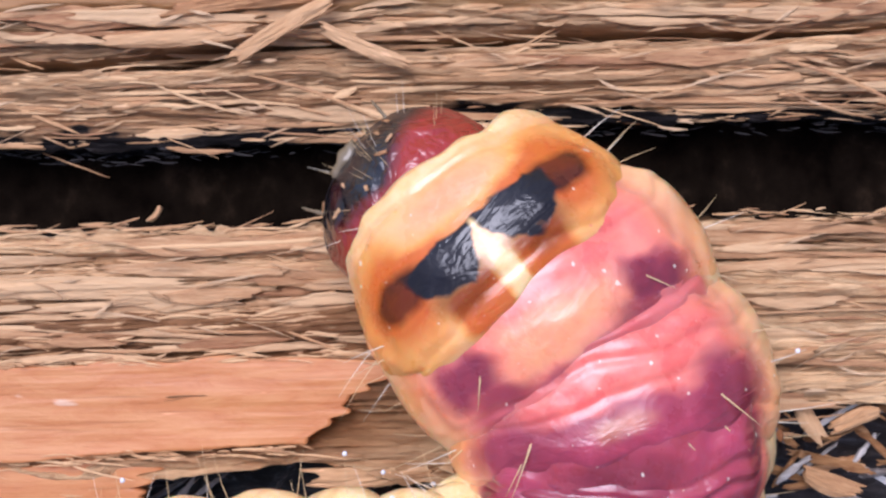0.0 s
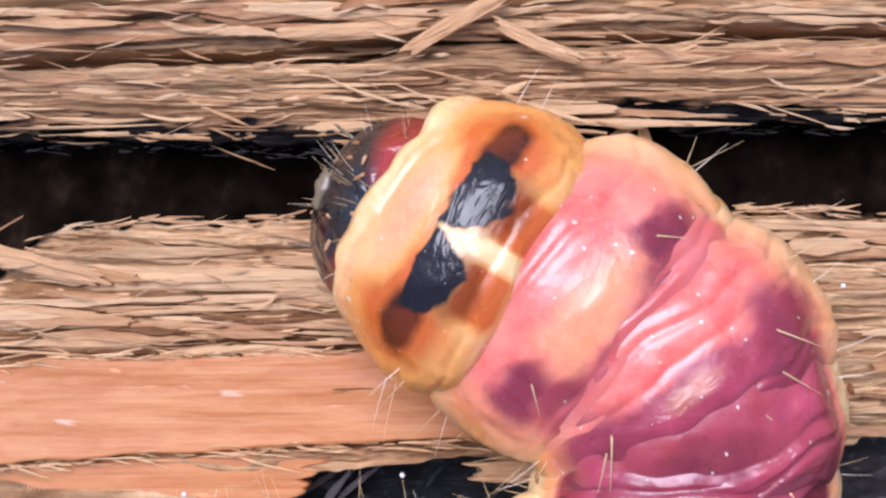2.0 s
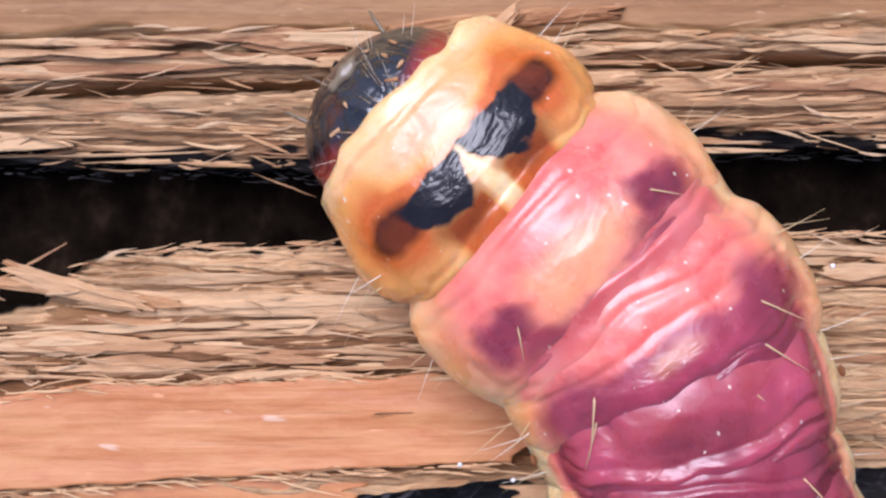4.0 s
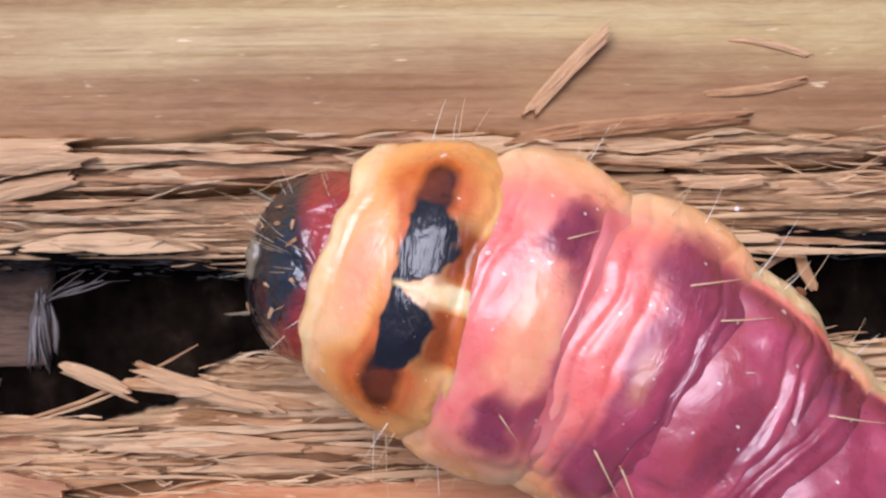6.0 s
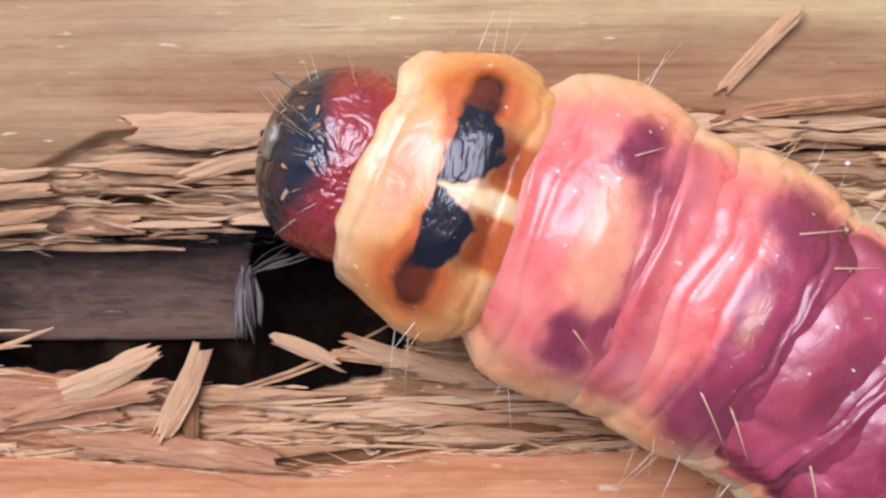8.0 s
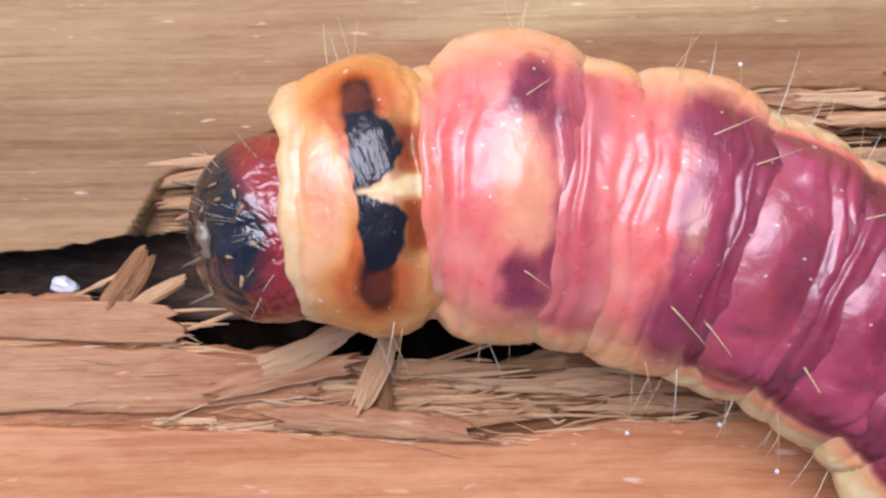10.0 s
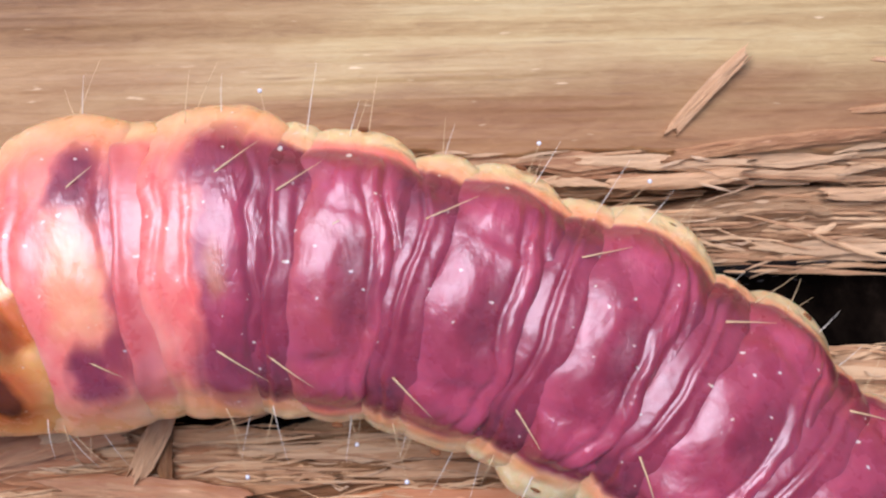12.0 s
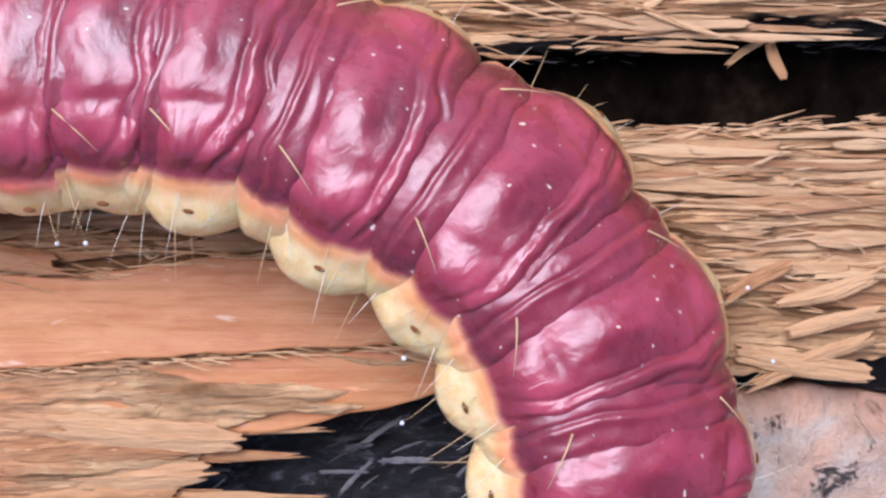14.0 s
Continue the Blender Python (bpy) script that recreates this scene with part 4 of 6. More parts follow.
def hair(parent, x, y, z, dx, dy, dz, length=2.4, thick=0.05, mat=None, curl=0.3, bead=0.0):
    """A stiff tapering bristle with a slight curve."""
    d = Vector((dx, dy, dz)).normalized()
    s = d.cross(Vector((0, 0, 1)))
    s = s.normalized() if s.length > 1e-3 else Vector((1, 0, 0))
    u = s.cross(d)
    V, F, n, m = [], [], 7, 5
    for i in range(n):
        k = i / (n - 1)
        c = Vector((x, y, z)) + d * length * k + Vector((0, 0, -1)) * curl * length * k * k
        rad = thick * (1 - 0.8 * k)
        for j in range(m):
            an = 2 * math.pi * j / m
            V.append(c + (s * math.cos(an) + u * math.sin(an)) * rad)
    for i in range(n - 1):
        for j in range(m):
            F.append((i * m + j, i * m + (j + 1) % m, (i + 1) * m + (j + 1) % m, (i + 1) * m + j))
    F.append(tuple(range(m))[::-1])
    F.append(tuple((n - 1) * m + j for j in range(m)))
    if bead:
        bm = bmesh.new()
        bmesh.ops.create_icosphere(bm, subdivisions=2, radius=bead * MM)
        for v in bm.verts:
            v.co = v.co * (1 + 0.2 * math.sin(9000 * v.co.x + 4000 * v.co.y)) + c * MM
        me = bpy.data.meshes.new("bead")
        bm.to_mesh(me)
        bm.free()
        me.materials.append(MAT_CRUMB)
        part("bead", me, parent, "white drop on a bristle")
    return part("hair", mesh("hair", [tuple(v) for v in V], F, mat or MAT_HAIR), parent)


def surface(width, height, y, side=1.0):
    """Height of the ring's top above its axis at y."""
    return height * math.sqrt(max(0.02, 1 - (y / width) ** 2))


def side_hairs(ob, width, height, seed, count=3, x0=-1.2, x1=1.0):
    """Fine bristles along both flanks."""
    rr = np.random.RandomState(seed)
    for s in (1, -1):
        for k in range(count):
            z = rr.uniform(-1.0, 1.6)
            yy = width * math.sqrt(1 - (z / height) ** 2) * s
            hair(ob, rr.uniform(x0, x1), yy * 1.0, z, rr.uniform(-0.5, 0.3), 1.0 * s, rr.uniform(0.0, 0.4), rr.uniform(1.4, 3.4), 0.026, MAT_HAIR_PALE if k % 2 else MAT_HAIR, 0.3, 0.1 if k == 0 and seed % 4 == s % 3 else 0.0)


def back_hairs(ob, width, height, x=0.0, y=3.2, length=2.2):
    """A pair of stout bristles on the back."""
    for s in (1, -1):
        hair(ob, x, y * s, surface(width, height, y) * 1.0, -0.85, 0.6 * s, 0.12, length, 0.05)


def spiracle(ob, x, width, height, s, seed):
    bm = bmesh.new()
    bmesh.ops.create_uvsphere(bm, u_segments=12, v_segments=8, radius=1.0)
    for v in bm.verts:
        v.co = Vector((v.co.x * 0.25, v.co.y * 0.10, v.co.z * 0.14)) * MM
    me = bpy.data.meshes.new("spiracle")
    bm.to_mesh(me)
    bm.free()
    me.materials.append(MAT_SPIRACLE)
    p = part("spiracle", me, ob, "dark brown oval breathing pore")
    p.location = (x * MM, s * width * MM, 0.62 * MM)
    p.rotation_euler = (radians(-40 * s), 0, 0)


def back_edge(A, T, lim, soft=0.09):
    """1 on the back, 0 on the flanks, with a scalloped limit."""
    return step(lim + soft, lim - soft, np.abs(T))


def abdomen(k, width=6.1, height=4.25):
    """The broad front ring of an abdominal segment: plum back, cream flank with a breathing pore."""
    length = 5.9
    calm = 1.0 if k < 4 else 0.55 if k == 4 else 0.38

    def profile(A, T):
        at = np.abs(T)
        top = 0.3 + 0.7 * np.clip(np.cos(T), 0, 1)
        shift = (fbm(T * 1.7 + 6, A * 0 + k, 3, 600 + k) - 0.5) * 0.16
        arc = -0.42 + 0.20 * (T / 0.8) ** 2 + shift
        keep = np.clip(2.2 * fbm(T * 1.5 + 9, A * 0 + 3 + k, 2, 620 + k) - 0.3, 0.25, 1.2)
        pad = 0.035 * np.exp(-((A - 0.12) / 0.45) ** 2) + dip(A, 0.72, 0.02, 0.08)
        fold = dip(A, arc, 0.026, 0.05) * keep + dip(A, arc - 0.30 + 0.6 * shift, 0.045, 0.05)
        within = np.clip(1 - ((A - 0.05) / 0.6) ** 2, 0, 1)
        lobe = 0.045 * np.exp(-((at - 0.84) / 0.20) ** 2) * within - 0.030 * np.exp(-((at - 0.56 - 0.12 * A) / 0.06) ** 2) * within * np.clip(3 * fbm(A + 5, np.sign(T) * 3 + 8, 2, 660 + k) - 0.6, 0.2, 1.2)
        wob = 2.0 * (fbm(A * 2 + 3, T * 3 + 11, 2, 680 + k) - 0.5)
        crest = np.exp(-((A + 0.56 - 0.16 * (T / 0.8) ** 2 - shift) / 0.07) ** 2)
        crush = (ridged(A * 4 + wob + 12, T * 2.6 + 1.2 * wob + 12, 3, 690 + k) - 0.55) * 0.05 * calm * np.clip(crest + 0.55 * step(0.55, 0.72, at) * step(0.4, 0.1, A), 0, 1)
        dish = -0.026 * np.exp(-(((A + 0.2) / 0.30) ** 2 + (T / 0.42) ** 2) ** 2) + 0.016 * crest
        return pad * top + (fold + crush + dish) * step(1.25, 0.8, at) + lobe - 0.012 * np.exp(-((at - 1.38 - 0.12 * A * A) / 0.09) ** 2) * np.clip(1 - A * A, 0, 1)

    def paint(X, Y, T, A):
        at = np.abs(T)
        back = back_edge(A, T, 1.18 - 0.10 * A ** 2)
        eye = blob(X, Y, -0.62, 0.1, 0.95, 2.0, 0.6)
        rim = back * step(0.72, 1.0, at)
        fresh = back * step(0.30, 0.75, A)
        # soft sheen on the front of each pad, painted as pink
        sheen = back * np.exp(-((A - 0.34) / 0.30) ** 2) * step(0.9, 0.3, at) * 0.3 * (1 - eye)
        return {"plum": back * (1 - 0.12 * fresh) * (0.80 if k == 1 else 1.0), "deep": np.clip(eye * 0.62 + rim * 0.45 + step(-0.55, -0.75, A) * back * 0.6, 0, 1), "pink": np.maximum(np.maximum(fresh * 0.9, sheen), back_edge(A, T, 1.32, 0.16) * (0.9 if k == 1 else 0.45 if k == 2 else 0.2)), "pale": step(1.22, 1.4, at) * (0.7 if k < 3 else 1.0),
                "crumple": np.clip(0.8 * step(-0.36, -0.48, A) * step(-0.85, -0.7, A) + 0.12 + 0.6 * step(0.55, 0.75, at) * step(0.5, 0.1, A), 0, 1)}

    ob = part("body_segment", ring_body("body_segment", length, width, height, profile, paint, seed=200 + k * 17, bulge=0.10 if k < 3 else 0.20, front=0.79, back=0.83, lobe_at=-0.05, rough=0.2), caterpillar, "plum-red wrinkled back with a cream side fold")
    side_hairs(ob, width, height, 40 + k, 3)
    back_hairs(ob, width, height, 0.6, 2.2, 0.9)
    for s in (1, -1):
        spiracle(ob, -0.2, width * 1.10, height, s, k)
    return ob


def annulet(k, width=6.0, height=4.2, kind="plum"):
    """The narrow rear ring of a segment."""
    length = {"plum": 4.0, "pink": 4.6, "cream": 4.6}[kind]

    def profile(A, T):
        top = np.clip(np.cos(T), 0, 1)
        bend = 0.10 * (fbm(T * 1.8 + 6, A * 0 + k, 3, 800 + k) - 0.5)
        return (dip(A, -0.42 + bend, 0.022, 0.10) + dip(A, 0.30 + bend, 0.035, 0.05) + 0.022 * np.exp(-((A - 0.16 - bend) / 0.11) ** 2)) * top

    def paint(X, Y, T, A):
        at = np.abs(T)
        if kind == "cream":
            return {"pink": back_edge(A, T, 1.0, 0.25) * 0.75}
        back = back_edge(A, T, 1.12 - 0.12 * A ** 2)
        if kind == "pink":
            return {"pink": back_edge(A, T, 1.15, 0.2), "plum": back * blob(A, at, 0.2, 0.5, 0.5, 0.7, 0.5) * 0.45, "deep": X * 0}
        return {"plum": back, "deep": np.clip(back * (0.35 + 0.45 * step(0.5, 0.9, at)) * step(-0.75, -0.35, A), 0, 1), "pink": np.maximum(back_edge(A, T, 1.3, 0.16) * 0.35, back * step(-0.3, -0.7, A) * 0.7), "pale": step(1.2, 1.4, at) * 0.75, "crumple": 0.12 + 0.25 * np.exp(-((A - 0.2) / 0.12) ** 2)}

    ob = part("body_fold", ring_body("body_fold", length, width, height, profile, paint, na=40, seed=500 + k * 13, bulge=0.08 if k < 3 or k > 9 else 0.03, front=0.80 if kind == "plum" else 0.86, back=0.79 if kind == "plum" else 0.85, rough=0.3), caterpillar, {"plum": "dark plum skin fold", "pink": "pink skin fold", "cream": "pinkish cream skin fold"}[kind])
    if kind == "plum":
        back_hairs(ob, width, height, 0.3, 3.2, 2.3)
        side_hairs(ob, width * 0.97, height, 140 + k, 2, -0.8, 0.8)
    return ob


def thorax2():
    width, height, length = 6.3, 4.3, 6.6

    def profile(A, T):
        top = np.clip(np.cos(T), 0, 1)
        return (dip(A, 0.46 + 0.1 * (fbm(T * 2 + 4, A * 0, 2, 371) - 0.5), 0.028, 0.07) + dip(A, 0.74, 0.03, 0.07) + dip(A, -0.62, 0.02, 0.06) + 0.035 * np.exp(-((A + 0.2) / 0.35) ** 2)) * (0.3 + 0.7 * top)

    def paint(X, Y, T, A):
        ay = np.abs(Y)
        pink = back_edge(A, T, 1.08, 0.55)
        spots = np.maximum(blob(X, ay, -0.7, 4.0, 0.95, 1.15, 0.8), 0.75 * blob(X, ay, -1.7, 3.0, 0.75, 1.3, 0.9))
        rear = step(-1.5, -2.3, X) * back_edge(A, T, 0.95, 0.2)
        plate = blob(X, Y, -0.5, 0, 1.25, 2.5, 0.5)
        return {"pink": pink, "plum": np.maximum(spots, rear * 0.6), "deep": spots * 0.6, "amber": plate * 0.42, "pale": plate * 0.22, "crumple": np.clip(spots * 0.5 + rear * 0.6 + plate * 0.15, 0, 1)}

    ob = part("body_segment", ring_body("body_segment", length, width, height, profile, paint, seed=303, blot=0.8, bulge=0.08, front=0.66, back=0.82, rough=0.2), caterpillar, "pink ring with an orange plate and plum spots")
    side_hairs(ob, width, height, 31, 3)
    back_hairs(ob, width, height, -0.4, 3.3, 1.6)
    return ob


def thorax3():
    width, height, length = 6.2, 4.35, 6.6

    def profile(A, T):
        top = np.clip(np.cos(T), 0, 1)
        return (dip(A, 0.12 + 0.15 * (fbm(T * 1.6 + 4, A * 0, 2, 372) - 0.5), 0.016, 0.05) + dip(A, 0.45 + 0.12 * (fbm(T * 1.6 + 14, A * 0, 2, 373) - 0.5), 0.026, 0.06) + dip(A, 0.74, 0.03, 0.06) + dip(A, -0.55, 0.03, 0.05) + 0.03 * np.exp(-((A + 0.3) / 0.25) ** 2)) * (0.3 + 0.7 * top)

    def paint(X, Y, T, A):
        ay = np.abs(Y)
        pink = back_edge(A, T, 1.08, 0.5)
        band = step(0.6, -0.4, X) * back_edge(A, T, 0.98, 0.2)
        spots = blob(X, ay, -0.8, 3.9, 1.3, 1.4, 0.98)
        return {"pink": pink, "plum": np.maximum(band * (0.75 + 0.5 * fbm(X * 0.9 + 9, Y * 0.7 + 9, 2, 351)), spots), "deep": np.clip(spots * 0.55 + band * step(-1.5, -2.2, X) * 0.4, 0, 1), "amber": blob(X, Y, -0.8, 0.3, 0.5, 0.9, 0.6) * 0.3, "crumple": np.clip(spots * 0.6 + step(-0.3, -1.5, X) * 0.6, 0, 1)}

    ob = part("body_segment", ring_body("body_segment", length, width, height, profile, paint, seed=313, bulge=0.08, front=0.68, back=0.80, rough=0.25), caterpillar, "pink and plum ring with dark plum spots")
    side_hairs(ob, width, height, 33, 3)
    back_hairs(ob, width, height, -0.5, 3.4, 2.4)
    return ob


def thorax1():
    """The ring behind the head: a cream collar and an amber shield with a black bar split by a pale wedge."""
    width, height, length = 5.75, 4.2, 6.5

    def profile(A, T):
        top = np.clip(np.cos(T), 0, 1)
        return dip(A, 0.70, 0.018, 0.05) * top + dip(A, -0.72, 0.035, 0.07) + 0.03 * np.exp(-((A + 0.1) / 0.4) ** 2)

    def paint(X, Y, T, A):
        X = X + 0.7 + 0.16 * (fbm(X * 1.6 + 7, Y * 1.6 + 31, 3, 341) - 0.5)
        Y = Y + 0.16 * (fbm(X * 1.6 + 57, Y * 1.6 + 3, 3, 342) - 0.5)
        ay = np.abs(Y)
        hind_edge = np.interp(ay, [0, 0.25, 0.7, 1.3, 2.2, 2.8, 3.3, 3.7], [0.7, 0.15, -0.6, -1.0, -0.95, -0.55, 0.0, 0.3])
        ragged = 0.55 * (fbm(X * 2.2 + 9, Y * 1.4 + 5, 3, 345) - 0.5)
        black = step(0.2, -0.2, X - 0.92 + ragged) * step(-0.3, 0.3, X - hind_edge + ragged) * step(3.5, 2.9, ay)
        ends = np.maximum(blob(X, ay, 0.55, 4.0, 0.75, 0.75, 0.6), blob(X, ay, 0.42, 3.3, 0.75, 1.0, 0.6))
        burnt = blob(X, ay, -0.9, 1.7, 0.9, 1.5, 0.5) * 0.6
        rear = step(-0.6, -1.2, X) * step(-3.0, -2.2, X) * step(0.3, 0.7, ay) * step(3.0, 2.0, ay)
        fore = step(1.8, 1.0, X) * step(0.4, 0.8, X) * step(4.6, 2.6, ay)
        halo = blob(X, ay, 0.6, 3.5, 1.7, 1.7, 0.6)
        wedge = step(0.12, -0.10, np.abs(Y + 0.05) - np.clip((1.2 - X) * 0.13 + 0.25 * (fbm(X * 1.3 + 3, X * 0 + 5, 2, 347) - 0.5), 0, 0.5)) * step(1.3, 1.0, X)
        flank = step(2.0, 3.6, ay) * 0.36 * step(3.3, 2.8, X)
        amber = np.clip(0.22 + 0.60 * fore + 0.95 * rear + 0.75 * halo * 0.7 + flank, 0, 1)
        collar = step(3.25, 3.5, X)
        hind = step(-2.3, -2.9, X) * back_edge(A, T, 1.0, 0.3)
        # pink: the hind fold, and a front patch that paints in the sky's sheen
        return {"pink": np.maximum(hind * 0.9, blob(X, ay, 2.2, 0.0, 0.8, 2.2, 0.8) * 0.5), "amber": amber * (1 - 0.75 * collar) * (1 - hind),
                "brown": np.maximum(ends, burnt), "black": black, "pale": np.maximum(wedge * 0.9 * (1 - hind), collar * 0.6), "crumple": np.clip(0.22 + 0.3 * step(-1.6, -2.4, X) + 0.5 * black, 0, 1)}

    outline = ([-1, -0.93, -0.75, -0.4, 0.0, 0.45, 0.8, 0.93, 1.0], [0.74, 0.86, 0.96, 1.0, 0.99, 0.945, 0.885, 0.86, 0.80])
    ob = part("shield_segment", ring_body("shield_segment", length, width, height, profile, paint, na=92, nt=180, seed=323, bulge=0.04, rough=0.4, blot=0.14, outline=outline), caterpillar, "amber shield with a black bar and cream collar")
    side_hairs(ob, width, height, 35, 4)
    return ob


def head_part():
    """A round chitin capsule, red-brown behind and black in front, with clypeus, jaws and feelers."""
    na, nt = 110, 180
    u = np.linspace(0, 1, na)
    th = np.linspace(-math.pi, math.pi, nt, endpoint=False)
    U, T = np.meshgrid(u, th, indexing="ij")
    X = -2.6 + 7.2 * (1 - np.cos(U * math.pi)) / 2
    R = np.clip(1 - np.clip((X - 0.2) / 4.42, 0, 1) ** 2.7, 0, 1) ** 0.5
    R = np.where(X < 0.2, 0.70 + 0.30 * np.sqrt(np.clip((X + 2.6) / 2.8, 0, 1)), R)
    R = R * (1 - 0.04 * np.exp(-(T / 0.10) ** 2) * step(-1, 2, X)) * (1 + (fbm(U * 9, T * 4 + 9, 3, 401) - 0.5) * 0.05 + (fbm(U * 22 + fbm(U * 9, T * 5 + 9, 2, 405) * 3, T * 9 + 40, 3, 403) - 0.5) * 0.03)
    R[0], R[-1] = 0.0, 0.0
    R[1] *= 0.8
    V = np.stack([X, 4.05 * R * np.sin(T), 3.5 * R * np.cos(T) - 0.05 * np.clip(X, 0, 9) ** 2], -1)
    idx = np.arange(na * nt).reshape(na, nt)
    nxt = np.roll(idx, -1, axis=1)
    F = np.stack([idx[:-1], idx[1:], nxt[1:], nxt[:-1]], -1).reshape(-1, 4).tolist()
    black = step(0.6, 2.4, X + 0.8 * np.exp(-(T / 0.6) ** 2) - 0.2 * np.abs(V[..., 1]))
    me = mesh("head", V.reshape(-1, 3), F, MAT_HEAD, True, {"black": black})
    bm = bmesh.new()
    bm.from_mesh(me)
    bmesh.ops.remove_doubles(bm, verts=bm.verts, dist=1e-7)
    bmesh.ops.recalc_face_normals(bm, faces=bm.faces)
    bm.to_mesh(me)
    bm.free()
    ob = part("head", me, caterpillar, "glossy wrinkled head, black in front, red-brown behind")

    def crown(x, y):
        """Height of the head's top."""
        q = math.sqrt(1 - max(0.0, (x - 0.2) / 4.42) ** 2.7)
        return 3.5 * q * math.sqrt(max(0.02, 1 - (y / 4.05 / q) ** 2)) - 0.05 * x * x

    v, f = sliver((3.45, -0.7, crown(3.45, 0.7) + 0.06), (3.45, 0.7, crown(3.45, 0.7) + 0.06), 0.65, 0.3, 0.14, 71)
    part("clypeus", joined("clypeus", [(v, f)], MAT_CLYPEUS, True), ob, "horn-coloured lip plate")
    for s in (1, -1):
        v, f = sliver((3.6, 1.0 * s, -0.3), (4.5, 0.2 * s, -0.6), 0.6, 0.6, 0.1, 72 + s)
        part("jaw", joined("jaw", [(v, f)], MAT_JAW, True), ob, "black jaw")
        v, f = sliver((3.6, 2.3 * s, 0.6), (4.7, 2.6 * s, 0.4), 0.15, 0.14, 0.05, 75 + s)
        part("feeler", joined("feeler", [(v, f)], MAT_CLYPEUS, True), ob, "short horn-coloured feeler")
    rr = np.random.RandomState(77)
    for k in range(26):
        x, y = rr.uniform(0.6, 4.1), rr.uniform(-1, 1)
        y *= 3.9 * math.sqrt(1 - max(0.0, (x - 0.2) / 4.42) ** 2.7)
        hair(ob, x, y, crown(x, y) - 0.03, 0.6, 0.35 * y, 0.5, rr.uniform(0.4, 1.5), 0.016, MAT_HAIR if k % 3 else MAT_HAIR_PALE, 0.1)
    # bits of wood dust stuck to the head
    for k in range(9):
        x, y, a = rr.uniform(1.4, 4.0), rr.uniform(-2.2, 2.2), rr.uniform(0, 3)
        z = crown(x, y) + 0.05
        long = rr.uniform(0.12, 0.5)
        v, f = sliver((x, y, z), (x + long * math.cos(a), y + long * math.sin(a), crown(x + long * math.cos(a), y + long * math.sin(a)) + 0.05), rr.uniform(0.07, 0.16), 0.06, 0.03, 80 + k)
        part("dust", joined("dust", [(v, f)], MAT_CHIP), ob, "speck of wood dust")
    return ob


RINGS = {"head": head_part(), "T1": thorax1(), "T2": thorax2(), "T3": thorax3()}
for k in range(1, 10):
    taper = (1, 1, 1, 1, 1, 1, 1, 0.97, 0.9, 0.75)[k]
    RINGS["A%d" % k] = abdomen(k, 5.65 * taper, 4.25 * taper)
RINGS["ann_T1"] = annulet(20, 5.05, 3.75, "cream")
RINGS["ann_T2"] = annulet(21, 5.95, 4.15, "pink")
RINGS["ann_T3"] = annulet(22, 5.85, 4.15, "plum")
for k in range(1, 9):
    taper = (1, 1, 1, 1, 1, 1, 1, 0.97, 0.88)[k]
    RINGS["ann_A%d" % k] = annulet(k, 5.62 * taper, 4.22 * taper)


